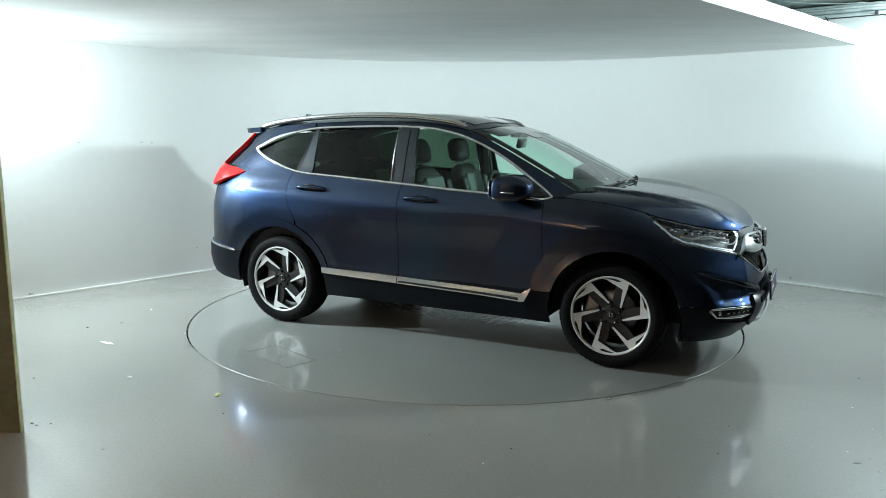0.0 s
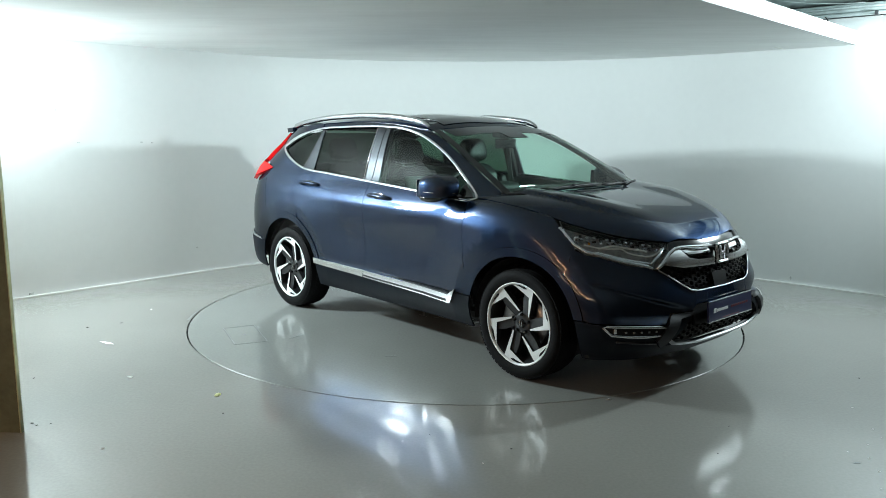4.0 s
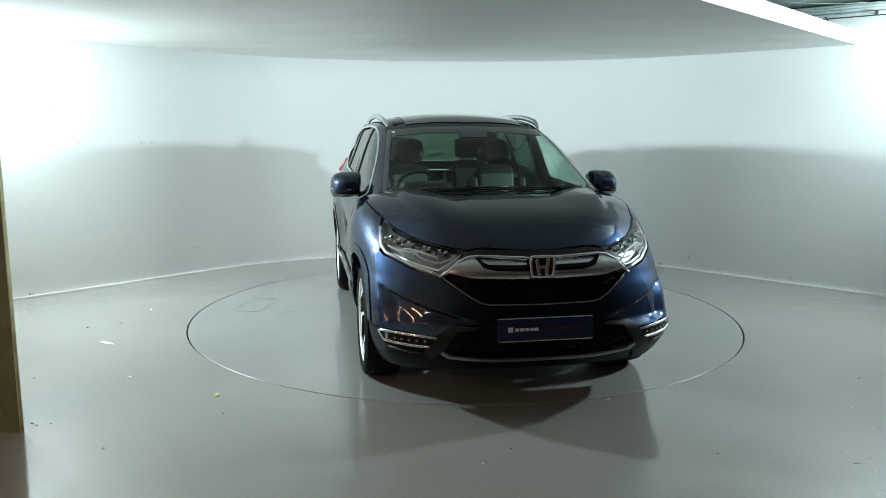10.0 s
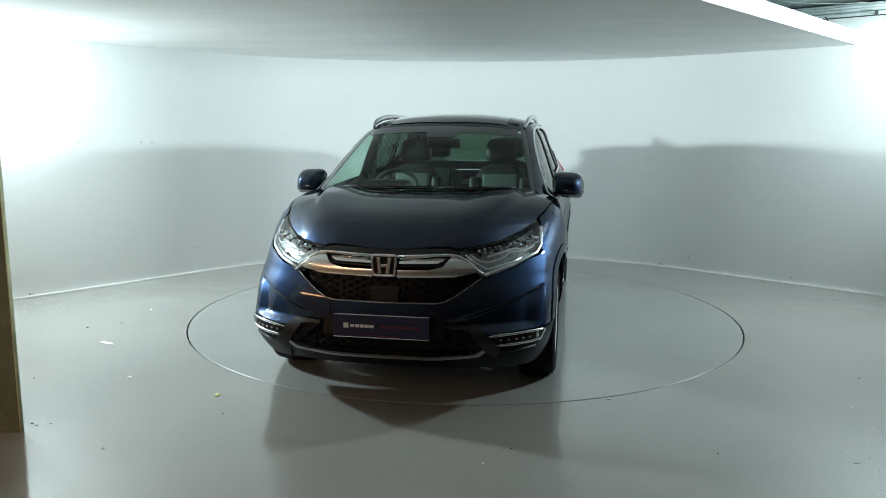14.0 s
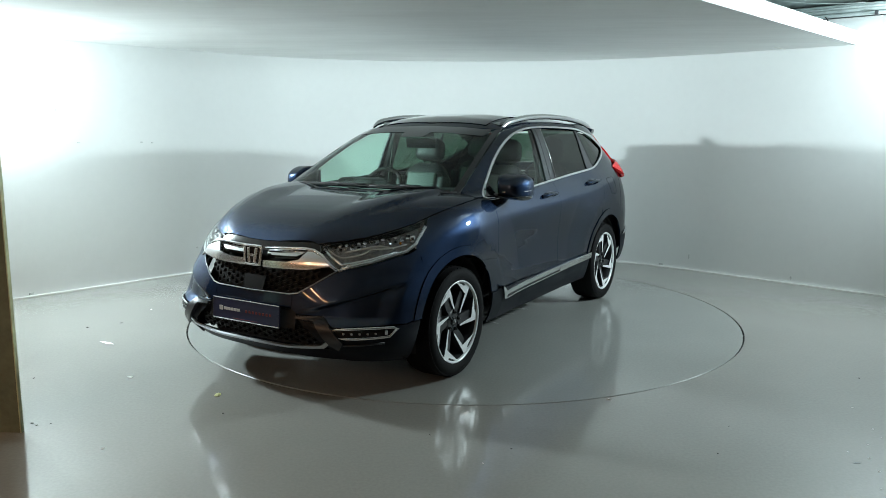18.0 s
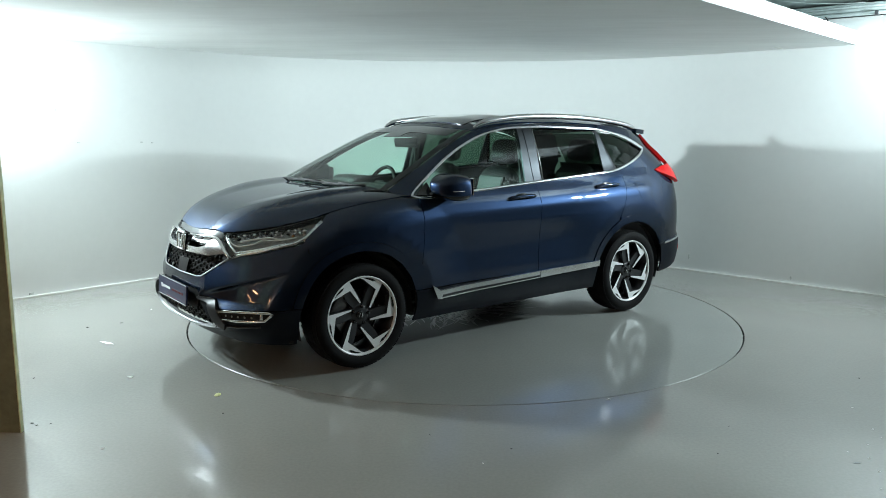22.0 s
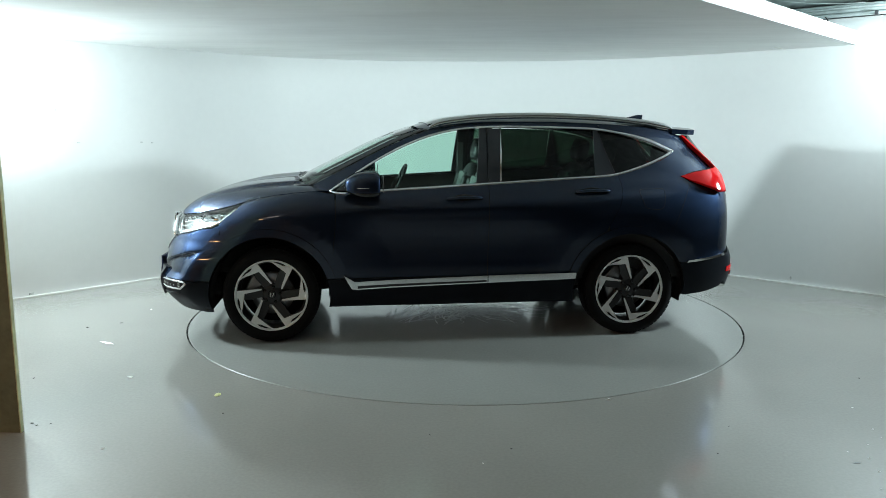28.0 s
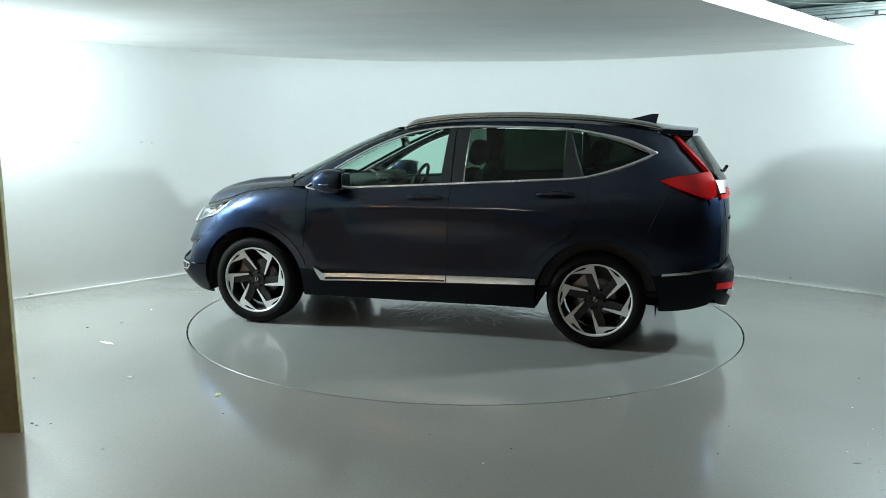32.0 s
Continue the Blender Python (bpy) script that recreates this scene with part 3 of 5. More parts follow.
def trim_on(path, surf, r, flat=0.5, lift=0.002, closed=False, sides=8):
    """A moulding that follows a path on a surface."""
    pts, ups = [], []
    for u, v in path:
        p = surf(u, v)
        nn = (surf(u + 0.004, v) - surf(u - 0.004, v)).cross(surf(u, v + 0.004) - surf(u, v - 0.004)).normalized()
        if nn.dot(p - Vector((0, 0, 0.75))) < 0:
            nn = -nn
        pts.append(p + nn * lift), ups.append(nn)
    return tube_bm(pts, r, sides, closed, flat, ups)


# ---- the car ----
car = new("car")
tagged(car, "dark blue metallic five-door family car on the turntable, wheels straight", "car")

# outlines of the flank, in x and z
BELT = [(0.88, 1.090), (0.786, 1.083), (0.537, 1.101), (0.122, 1.123), (-0.251, 1.145), (-0.5, 1.160), (-0.915, 1.185), (-1.121, 1.198), (-1.266, 1.219), (-1.454, 1.273), (-1.621, 1.339), (-1.70, 1.380)]
HEAD = [(0.90, 1.099), (0.751, 1.196), (0.546, 1.324), (0.339, 1.428), (0.13, 1.504), (-0.081, 1.546), (-0.292, 1.560), (-0.503, 1.563), (-0.924, 1.554), (-1.133, 1.542), (-1.339, 1.506), (-1.503, 1.461), (-1.604, 1.420), (-1.70, 1.380)]
HEADS, BELTS = spline(HEAD, 5), spline(BELT, 5)


def belt_z(x):
    b = sorted(BELTS)
    return lerp(x, [p[0] for p in b], [p[1] for p in b])


def head_z(x):
    b = sorted(HEADS)
    return lerp(x, [p[0] for p in b], [p[1] for p in b])


FA, RA = (1.345, 0.345), (-1.332, 0.345)  # wheel arch centres
AO, AI = 0.492, 0.432
DOOR_F = [(0.862, 1.085), (0.862, 0.95), (0.866, 0.84), (0.885, 0.66), (0.893, 0.56)]
DOOR_R = [(-0.256, 1.143), (-0.253, 0.846), (-0.246, 0.55), (-0.246, 0.47)]
CUT_R = [(-1.240, 1.216), (-1.262, 1.12), (-1.259, 1.06), (-1.235, 0.98), (-1.19, 0.90), (-1.156, 0.845)]


def flank(name, poly, label="", **kw):
    kw.setdefault("step", 0.03)
    return panel(name, poly, S_side, M_PAINT, car, label, **kw)


top_line = [(x, hood_edge(x)) for x in (1.0, 1.15, 1.3, 1.4, 1.5)]
panel("front_wing", [(0.868, 1.082)] + [(0.93, 1.088)] + top_line + [(1.525, 1.010), (1.697, 0.868), (1.687, 0.80), (1.705, 0.70)] + arc_pts(*FA, AO - 0.002, 45, 163, 24) + DOOR_F[::-1][1:-1],
      S_fender, M_PAINT, car)
front_doors = flank("front_door", DOOR_F + [(0.875, 0.47)] + DOOR_R[::-1] + [(x, belt_z(x) - 0.004) for x in (-0.1, 0.12, 0.35, 0.55, 0.70, 0.80)])
arc_r = [p for p in arc_pts(*RA, AO, 100, 10, 24) if p[0] > -1.16]
rear_doors = flank("rear_door", DOOR_R + [(-0.836, 0.478)] + [p for p in arc_r[::-1] if p[1] > 0.482] + CUT_R[::-1] + [(x, belt_z(x) - 0.004) for x in (-1.12, -0.915, -0.7, -0.5, -0.35)])
LAMP_EDGE = [(-1.815, 1.50), (-1.922, 1.387), (-2.045, 1.258), (-1.835, 1.226), (-1.733, 1.196), (-1.80, 1.167), (-1.90, 1.135), (-2.035, 1.088)]
flank("rear_quarter", CUT_R + arc_pts(*RA, AO - 0.002, 69, 155, 18) + [(-1.80, 0.560), (-1.95, 0.580), (-2.11, 0.600), (-2.136, 0.75), (-2.126, 0.95)] + LAMP_EDGE[::-1] +
      [(-1.70, 1.532), (-1.55, 1.552), (-1.35, 1.574), (-1.133, 1.586), (-1.133, 1.545)] + [p for p in HEADS if p[0] < -1.16] + [(x, belt_z(x) - 0.004) for x in (-1.62, -1.52, -1.42, -1.32)], step=0.045, gap=0.001)
both("bumper_seam", lambda: trim_on(spline([(-1.808, 1.158), (-1.775, 1.09), (-1.735, 1.00), (-1.69, 0.90), (-1.665, 0.84)], 4), S_side, 0.0016, 0.6, 0.0), M_DARK, car, "thin joint below the tail lamp")
# roof side rail and windscreen pillar
flank("roof_side", [p for p in HEADS if p[0] > -1.13] + [(-1.13, 1.578), (-0.7, 1.596), (-0.3, 1.593), (0.0, 1.575)] + [(S_screen(screen_edge(z), z).x - 0.004, z) for z in (1.55, 1.50, 1.44, 1.37, 1.29, 1.21, 1.14)] + [(1.02, 1.10)], step=0.04)

# glass
side_glass = lambda xs0, xs1: [(x, belt_z(x) + 0.006) for x in np.linspace(xs0, xs1, 8)] + [(x, head_z(x) - 0.010) for x in np.linspace(xs1, xs0, 12)]
panel("front_window", side_glass(0.80, -0.195), S_side, M_GLASS, car, "green-tinted front door window", lift=-0.012, thick=0.004, gap=0)
panel("rear_window", side_glass(-0.355, -1.070), S_side, M_PRIV, car, "dark privacy glass of the rear door", lift=-0.012, thick=0.004, gap=0)
panel("quarter_window", [(-1.190, 1.212), (-1.28, 1.228), (-1.45, 1.280), (-1.60, 1.342), (-1.655, 1.378), (-1.59, 1.412), (-1.49, 1.452), (-1.34, 1.494), (-1.085, 1.536)], S_side, M_PRIV, car, "dark privacy glass of the rear quarter", lift=-0.012, thick=0.004, gap=0)
panel("centre_pillar", [(-0.165, belt_z(-0.165) + 0.004), (-0.205, head_z(-0.205) - 0.008), (-0.258, head_z(-0.258) - 0.008), (-0.253, belt_z(-0.253) + 0.004)], S_side, M_PILLAR, car, "gloss black pillar trim of the front door", lift=-0.004)
panel("centre_pillar", [(-0.257, belt_z(-0.257) + 0.004), (-0.262, head_z(-0.262) - 0.008), (-0.368, head_z(-0.368) - 0.008), (-0.350, belt_z(-0.350) + 0.004)], S_side, M_PILLAR, car, "gloss black pillar trim of the rear door", lift=-0.004)
panel("rear_pillar", [(-1.068, belt_z(-1.068) + 0.004), (-1.082, head_z(-1.082) - 0.008), (-1.108, head_z(-1.108) - 0.008), (-1.222, belt_z(-1.222) + 0.004)], S_side, M_PILLAR, car, "gloss black rear pillar trim", lift=-0.005, gap=0)
panel("windscreen", [(-0.70, 1.128), (-0.4, 1.140), (0, 1.146), (0.4, 1.140), (0.70, 1.128)] + [(screen_edge(z), z) for z in (1.20, 1.28, 1.36, 1.45, 1.535)] + [(0.30, 1.556), (0, 1.562), (-0.30, 1.556)] + [(-screen_edge(z), z) for z in (1.535, 1.45, 1.36, 1.28, 1.20)],
      S_screen, M_GLASS, car, "green-tinted windscreen", sides=(1,), thick=0.005, gap=0, lift=0.004)
# roof, sunroof, bonnet
panel("roof", [(0.178, -0.595), (0.243, -0.4), (0.262, 0), (0.243, 0.4), (0.178, 0.595)] + [(-0.3, 0.625), (-1.0, 0.62), (-1.7, 0.58), (-1.86, 0.56), (-1.90, 0), (-1.86, -0.56), (-1.7, -0.58), (-1.0, -0.62), (-0.3, -0.625)], S_roof, M_PAINT, car, sides=(1,), step=0.06)
panel("sunroof", [(0.165, -0.46), (0.200, 0), (0.165, 0.46), (-0.50, 0.46), (-0.50, -0.46)], S_roof, M_ROOFGLASS, car, "black glass panoramic sunroof", sides=(1,), lift=0.005, step=0.08)
hood_out = [(x, body_y(x, hood_edge(x)) - 0.001) for x in (1.0, 1.1, 1.2, 1.3, 1.4, 1.5, 1.6, 1.7, 1.8, 1.88, 1.95, 2.0, 2.04)]
front_edge = [(2.068, 0.24), (2.080, 0.12), (2.083, 0.0), (2.080, -0.12), (2.068, -0.24)]
cowl = [(1.10, -0.60), (1.165, -0.35), (1.185, 0), (1.165, 0.35), (1.10, 0.60)]
panel("bonnet", hood_out + front_edge + [(x, -y) for x, y in hood_out[::-1]] + cowl, S_hood, M_PAINT, car, sides=(1,), step=0.03, gap=0.001)
both("cowl_corner", lambda: tube_bm(spline([(0.98, 0.742, 1.135), (1.06, 0.722, 1.134), (1.12, 0.695, 1.134), (1.17, 0.660, 1.134)], 3), [0.006, 0.008, 0.010, 0.012, 0.012, 0.012, 0.012, 0.011, 0.009, 0.006], 10, False, 0.7), M_CLAD, car, "black plastic corner of the scuttle", True)
part("cowl", at_car(box_bm((0.30, 1.16, 0.05), (1.06, 0, 1.098), 0.02)), M_CLAD, car, "black plastic scuttle below the windscreen")

mirror_poly = lambda half: half + [(-a, b) for a, b in half[::-1] if a > 0]
# ---- lower cladding, arches, sills ----
# added black backing, so that no light shows through the shut line
panel("seam_backing", [(0.78, 1.05), (0.96, 1.05), (0.965, 0.82), (0.925, 0.60), (0.905, 0.36), (0.78, 0.36)], S_side, M_DARK, car, "black backing added to stop light at the shut line", lift=-0.022, thick=0.004, gap=0)
panel("arch_moulding", arc_pts(*FA, AO, 165.3, 13.5, 34) + arc_pts(*FA, AI, 15.5, 163, 30), S_fender, M_PAINT, car, "blue front arch moulding", lift=0.006, step=0.04)
panel("arch_moulding", arc_pts(*RA, AO, 155.5, 15, 34) + arc_pts(*RA, AI, 17.5, 151, 34), S_fender, M_PAINT, car, "blue rear arch moulding", lift=0.006, step=0.04)
sills = panel("sill", [(0.30, 0.469), (-0.25, 0.471), (-0.83, 0.474)] + arc_pts(*RA, AI, 17.2, -11, 8) + [(-0.60, 0.262), (-0.3, 0.258), (0.3, 0.255), (0.77, 0.258)] + arc_pts(*FA, AI, 192, 163.3, 8), S_side, M_ARCH, car, "dark navy sill cladding", lift=0.012, step=0.05)
panel("sill_strip", [(0.808, 0.498), (0.755, 0.398), (0.72, 0.393), (0.33, 0.406), (-0.243, 0.424), (-0.243, 0.476), (0.33, 0.460), (0.735, 0.450), (0.765, 0.470)], S_side, M_STRIP, car, "bright silver strip on the front sill", lift=0.028, thick=0.02, gap=0)
panel("sill_strip", [(-0.249, 0.424), (-0.6, 0.436), (-0.905, 0.448), (-0.91, 0.492), (-0.6, 0.484), (-0.249, 0.476)], S_side, M_STRIP, car, "bright silver strip on the rear sill", lift=0.028, thick=0.02, gap=0)
# the dark band that the polished strip would reflect, painted as a line
panel("sill_strip_reflection", [(0.715, 0.402), (0.33, 0.415), (-0.235, 0.432), (-0.235, 0.445), (0.33, 0.430), (0.71, 0.420)], S_side, M_TUSK, car, "dark line painted as the sill strip's reflection", lift=0.0295, thick=0.006, gap=0)

# chrome window surround
CH = HEADS[:-1] + BELTS[::-1]
# the surround broadens towards its rear corner
CH_R = [0.0105 + (0.013 if i < len(HEADS) else 0.003) * smooth(-1.25, -1.55, p[0]) for i, p in enumerate(CH)]
both("window_surround", lambda: trim_on(CH, S_side, CH_R, 0.5, 0.001, True), M_CHROME, car, "chrome side window surround", True)
both("window_bar", lambda: trim_on([(-0.350, belt_z(-0.350)), (-0.360, 1.36), (-0.368, head_z(-0.368))], S_side, 0.006, 0.5, -0.001), M_SATIN, car, "thin bright window bar", True)
both("window_bar", lambda: trim_on([(-1.222, belt_z(-1.222)), (-1.163, 1.37), (-1.108, head_z(-1.108))], S_side, 0.004, 0.5, -0.001), M_TUSK, car)

ZS = (1.128, 1.20, 1.28, 1.36, 1.45, 1.535)
panel("screen_border", [(screen_edge(z), z) for z in ZS] + [(screen_edge(z) - 0.028, z) for z in ZS[::-1]], S_screen, M_GLOSS, car, "black painted side border of the windscreen", lift=0.0055, thick=0.004, gap=0)
panel("screen_border", mirror_poly([(0.0, 1.562), (0.30, 1.556), (0.56, 1.536), (0.56, 1.490), (0.30, 1.510), (0.12, 1.514), (0.10, 1.480), (0.0, 1.478)]), S_screen, M_GLOSS, car, "black painted top border of the windscreen", sides=(1,), lift=0.0055, thick=0.004, gap=0)
panel("screen_border", mirror_poly([(0.0, 1.148), (0.40, 1.142), (0.69, 1.130), (0.69, 1.146), (0.40, 1.160), (0.0, 1.167)]), S_screen, M_GLOSS, car, "black painted foot of the windscreen", sides=(1,), lift=0.0055, thick=0.004, gap=0)

# ---- front end ----
A_H = lambda y, z: math.degrees(math.asin(min(1.0, (y / plain_width(1.6, z))) ** (nose_nm(z)[0] / 2)))


def ang(*pts):
    """Outline points given as aside and up, turned into corner angles."""
    return [(A_H(y, z), z) for y, z in pts]


def AX(x, z):
    """A corner angle and height from how far ahead."""
    return (math.degrees(math.acos(min(1.0, (x - 1.0) / (NOSE_X(z) - 1.0)) ** (nose_nm(z)[1] / 2))), z)


SC = (0.012, 1.0)
# painted bumper: from the lamp down to the black lower part, from the grille round to the arch
bump_up = ang((0.535, 0.744)) + [(33.4, 0.764), (41, 0.781), (49.7, 0.820), (54.6, 0.830), (58.0, 0.858)] + [AX(1.688, 0.80)] + [AX(*p) for p in arc_pts(*FA, AO - 0.002, 45, 14, 12)] + \
    [(70, 0.456), (62, 0.460), (48, 0.458), (33, 0.448)] + ang((0.50, 0.500), (0.345, 0.505), (0.30, 0.535), (0.30, 0.610), (0.321, 0.613), (0.393, 0.650), (0.482, 0.709))
panel("front_bumper", bump_up, S_angle, M_PAINT, car, scale=SC, step=0.012)
panel("bumper_bridge", mirror_poly([(0.303, 0.614), (0.303, 0.537)]), S_nose, M_PAINT, car, "blue strip of the bumper under the grille", sides=(1,))
low = [AX(*p) for p in arc_pts(*FA, AI, -18, 15, 8)] + [AX(1.845, 0.457), (70, 0.451), (62, 0.455), (48, 0.453), (33, 0.443)] + ang((0.50, 0.495), (0.345, 0.500), (0.345, 0.482), (0.47, 0.470), (0.50, 0.36), (0.56, 0.30), (0.58, 0.235)) + [(60, 0.222), AX(1.80, 0.210)]
panel("bumper_lower", low, S_angle, M_ARCH, car, "dark navy lower bumper corner", scale=SC, step=0.035)
panel("plate_carrier", mirror_poly([(0.343, 0.533), (0.343, 0.42)]), S_nose, M_MESH, car, "black centre of the bumper behind the plate", sides=(1,), lift=-0.003)
panel("lower_lip", mirror_poly([(0.60, 0.310), (0.60, 0.225)]), S_nose, M_ARCH, car, "black plastic lower lip", sides=(1,), lift=-0.01)
panel("skid_trim", mirror_poly([(0.24, 0.322), (0.30, 0.324), (0.50, 0.344), (0.545, 0.372), (0.555, 0.356), (0.52, 0.332), (0.30, 0.310), (0.24, 0.308)]), S_nose, M_LIP, car, "dull silver skid trim along the lower lip", sides=(1,), lift=0.014, gap=0)
panel("tusk_trim", ang((0.345, 0.500), (0.50, 0.502), (0.56, 0.45), (0.632, 0.37), (0.60, 0.325), (0.555, 0.355), (0.505, 0.415), (0.465, 0.462), (0.345, 0.480)), S_angle, M_TUSK, car, "grey satin bumper blade", lift=0.022, thick=0.03, scale=SC, step=0.03)
# black sheets in place of the shaded depth behind the grille and the lower intake
panel("grille_back", mirror_poly([(0.53, 0.775), (0.49, 0.705), (0.40, 0.645), (0.33, 0.60)]), S_nose, M_DARK, car, "black sheet for the shaded depth behind the grille", sides=(1,), lift=-0.07)
panel("intake_back", mirror_poly([(0.49, 0.50), (0.50, 0.36), (0.56, 0.29)]), S_nose, M_DARK, car, "black sheet for the shaded depth of the lower intake", sides=(1,), lift=-0.06)


def hex_mesh(zones, surf, lift, cell=0.046):
    """Honeycomb bars over a zone."""
    bm = bmesh.new()
    inside, (y0, y1), (z0, z1) = zones
    r, row, z = cell / 2, 0, z0
    while z < z1:
        y = y0 + (cell * 0.87 if row % 2 else 0)
        while y < y1:
            if inside(y, z):
                for k in range(6):
                    a0, a1 = radians(60 * k), radians(60 * k + 60)
                    P = [surf(y + r * 1.06 * q * math.cos(a), z + r * 0.8 * q * math.sin(a)) for a in (a0, a1) for q in (1.0, 0.78)]
                    v = [bm.verts.new(p + Vector((lift, 0, 0))) for p in P] + [bm.verts.new(p + Vector((lift - 0.02, 0, 0))) for p in (P[1], P[3])]
                    bm.faces.new((v[0], v[2], v[3], v[1])), bm.faces.new((v[1], v[3], v[5], v[4]))
            y += cell * 1.74
        row += 1
        z += cell * 0.40
    return bm


part("grille_mesh", at_car(hex_mesh((lambda y, z: abs(y) < 0.31 + (z - 0.62) * 1.15, (-0.48, 0.48), (0.632, 0.752)), S_nose, -0.03)), M_MESH, car, "black honeycomb grille")
part("intake_mesh", at_car(hex_mesh((lambda y, z: abs(y) < 0.46, (-0.47, 0.47), (0.345, 0.425)), S_nose, -0.035)), M_MESH, car, "black honeycomb lower intake")
panel("sensor_panel", mirror_poly([(0.085, 0.70), (0.075, 0.60)]), S_nose, M_MESH, car, "black radar cover", sides=(1,), lift=-0.012)
# chrome wing grille: upper and lower bars to each side of the badge
both("grille_bar", lambda: tube_bm([S_nose(y, z) + Vector((0.016, 0, 0)) for y, z in ((0.065, 0.856), (0.20, 0.862), (0.34, 0.866), (0.39, 0.860), (0.44, 0.835), (0.50, 0.783), (0.545, 0.753))], [0.012, 0.012, 0.013, 0.014, 0.015, 0.015, 0.011], 10, False, 0.7), M_CHROME, car, "chrome upper grille bar", True)
panel("grille_wing", [(0.07, 0.783), (0.24, 0.786), (0.315, 0.800), (0.36, 0.850), (0.40, 0.850), (0.44, 0.826), (0.50, 0.775), (0.37, 0.755), (0.07, 0.750)], lambda y, z: S_nose(y, 0.755) + Vector((0.10 * (z - 0.755) - 6.5 * (z - 0.755) ** 2, 0, z - 0.755)), M_BADGE, car, "broad chrome grille wing", lift=0.018, thick=0.035, gap=0, step=0.03)
panel("grille_fin", [(0.075, 0.838), (0.24, 0.840), (0.335, 0.836), (0.285, 0.812), (0.075, 0.808)], lambda y, z: S_nose(y, 0.755) + Vector((-0.008 - 6.5 * (z - 0.755) ** 2, 0, z - 0.755)), M_CHROME, car, "silver fin inside the grille wing", lift=0.016, gap=0, step=0.03)
panel("grille_slot", [(0.07, 0.862), (0.34, 0.868), (0.38, 0.86), (0.40, 0.835), (0.34, 0.808), (0.07, 0.80)], S_nose, M_GLOSS, car, "gloss black slot of the grille wing", lift=-0.012, gap=0)
panel("upper_grille_edge", mirror_poly([(0.45, 0.905), (0.44, 0.84)]), S_nose, M_GLOSS, car, "gloss black strip below the bonnet", sides=(1,), lift=-0.012)
badge = part("badge", at_car(box_bm((0.014, 0.130, 0.112), (2.165, 0, 0.812), 0.006, 3, pose(0, 0, 0, 0, -6, 0))), M_GLOSS, car, "chrome framed emblem")
part("badge_frame", at_car(tube_bm([(2.174 - 0.1 * (z - 0.812), y, z) for y, z in spline([(0.060, 0.862), (0.066, 0.84), (0.058, 0.768), (0.048, 0.759), (-0.048, 0.759), (-0.058, 0.768), (-0.066, 0.84), (-0.060, 0.862), (-0.05, 0.867), (0.05, 0.867)], 4, True)], 0.008, 10, True)), M_BADGE, badge, "chrome frame", True)
for yy in (0.026, -0.026):
    part("badge_bar", at_car(box_bm((0.014, 0.021, 0.088), (2.176, yy, 0.812), 0.005, 3, pose(0, 0, 0, -8 if yy > 0 else 8, -6, 0))), M_BADGE, badge, "chrome bar of the emblem")

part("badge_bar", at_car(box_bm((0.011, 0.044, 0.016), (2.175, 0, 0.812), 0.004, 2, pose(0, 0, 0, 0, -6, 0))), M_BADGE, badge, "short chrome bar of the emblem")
part("grille_edge", at_car(tube_bm([S_nose(y, z) + Vector((0.004, 0, 0)) for y, z in ((0.535, 0.752), (0.482, 0.714), (0.393, 0.654), (0.335, 0.622), (0.28, 0.613), (0.0, 0.610), (-0.28, 0.613), (-0.335, 0.622), (-0.393, 0.654), (-0.482, 0.714), (-0.535, 0.752))], 0.0040, 8)), M_LIP, car, "thin dull silver line along the grille's lower edge", True)
# number plate stand-in with its printing as bars
plate = part("plate", at_car(box_bm((0.012, 0.535, 0.126), (2.245, 0, 0.488), 0.004, 2, pose(0, 0, 0, 0, -4, 0))), M_PLATE, car, "dark blue show plate with white and red printing")
part("plate_edge", at_car(tube_bm([(2.25 - 0.07 * (z - 0.488), y, z) for y, z in ((0.265, 0.550), (-0.265, 0.550), (-0.265, 0.427), (0.265, 0.427))], 0.0035, 6, True)), M_SATIN, plate)
part("printing", at_car(box_bm((0.003, 0.028, 0.028), (2.2525, -0.195, 0.490), 0.001)), M_WHITE, plate, "white emblem shape")
for k in range(5):
    part("printing", at_car(box_bm((0.003, 0.023, 0.017), (2.2525, -0.160 + 0.027 * k, 0.489), 0.001)), M_WHITE, plate, "white printed bar")
for k in range(8):
    part("printing", at_car(box_bm((0.003, 0.015, 0.015), (2.2525, 0.010 + 0.027 * k, 0.489), 0.001)), M_REDPRINT, plate, "dark red printed bar")
part("printing", at_car(box_bm((0.003, 0.20, 0.004), (2.2545, 0.0, 0.437), 0.001)), M_REDPRINT, plate, "thin faint printed bar")

# headlamps: dark bowl, chrome edge, lens, and rows of small reflectors


def lamp_top(a):
    """The lamp ends just below the bonnet's edge."""
    z = 0.93
    for k in range(12):
        z = hood_edge(S_angle(a, z).x) - 0.004
    return (a, z)


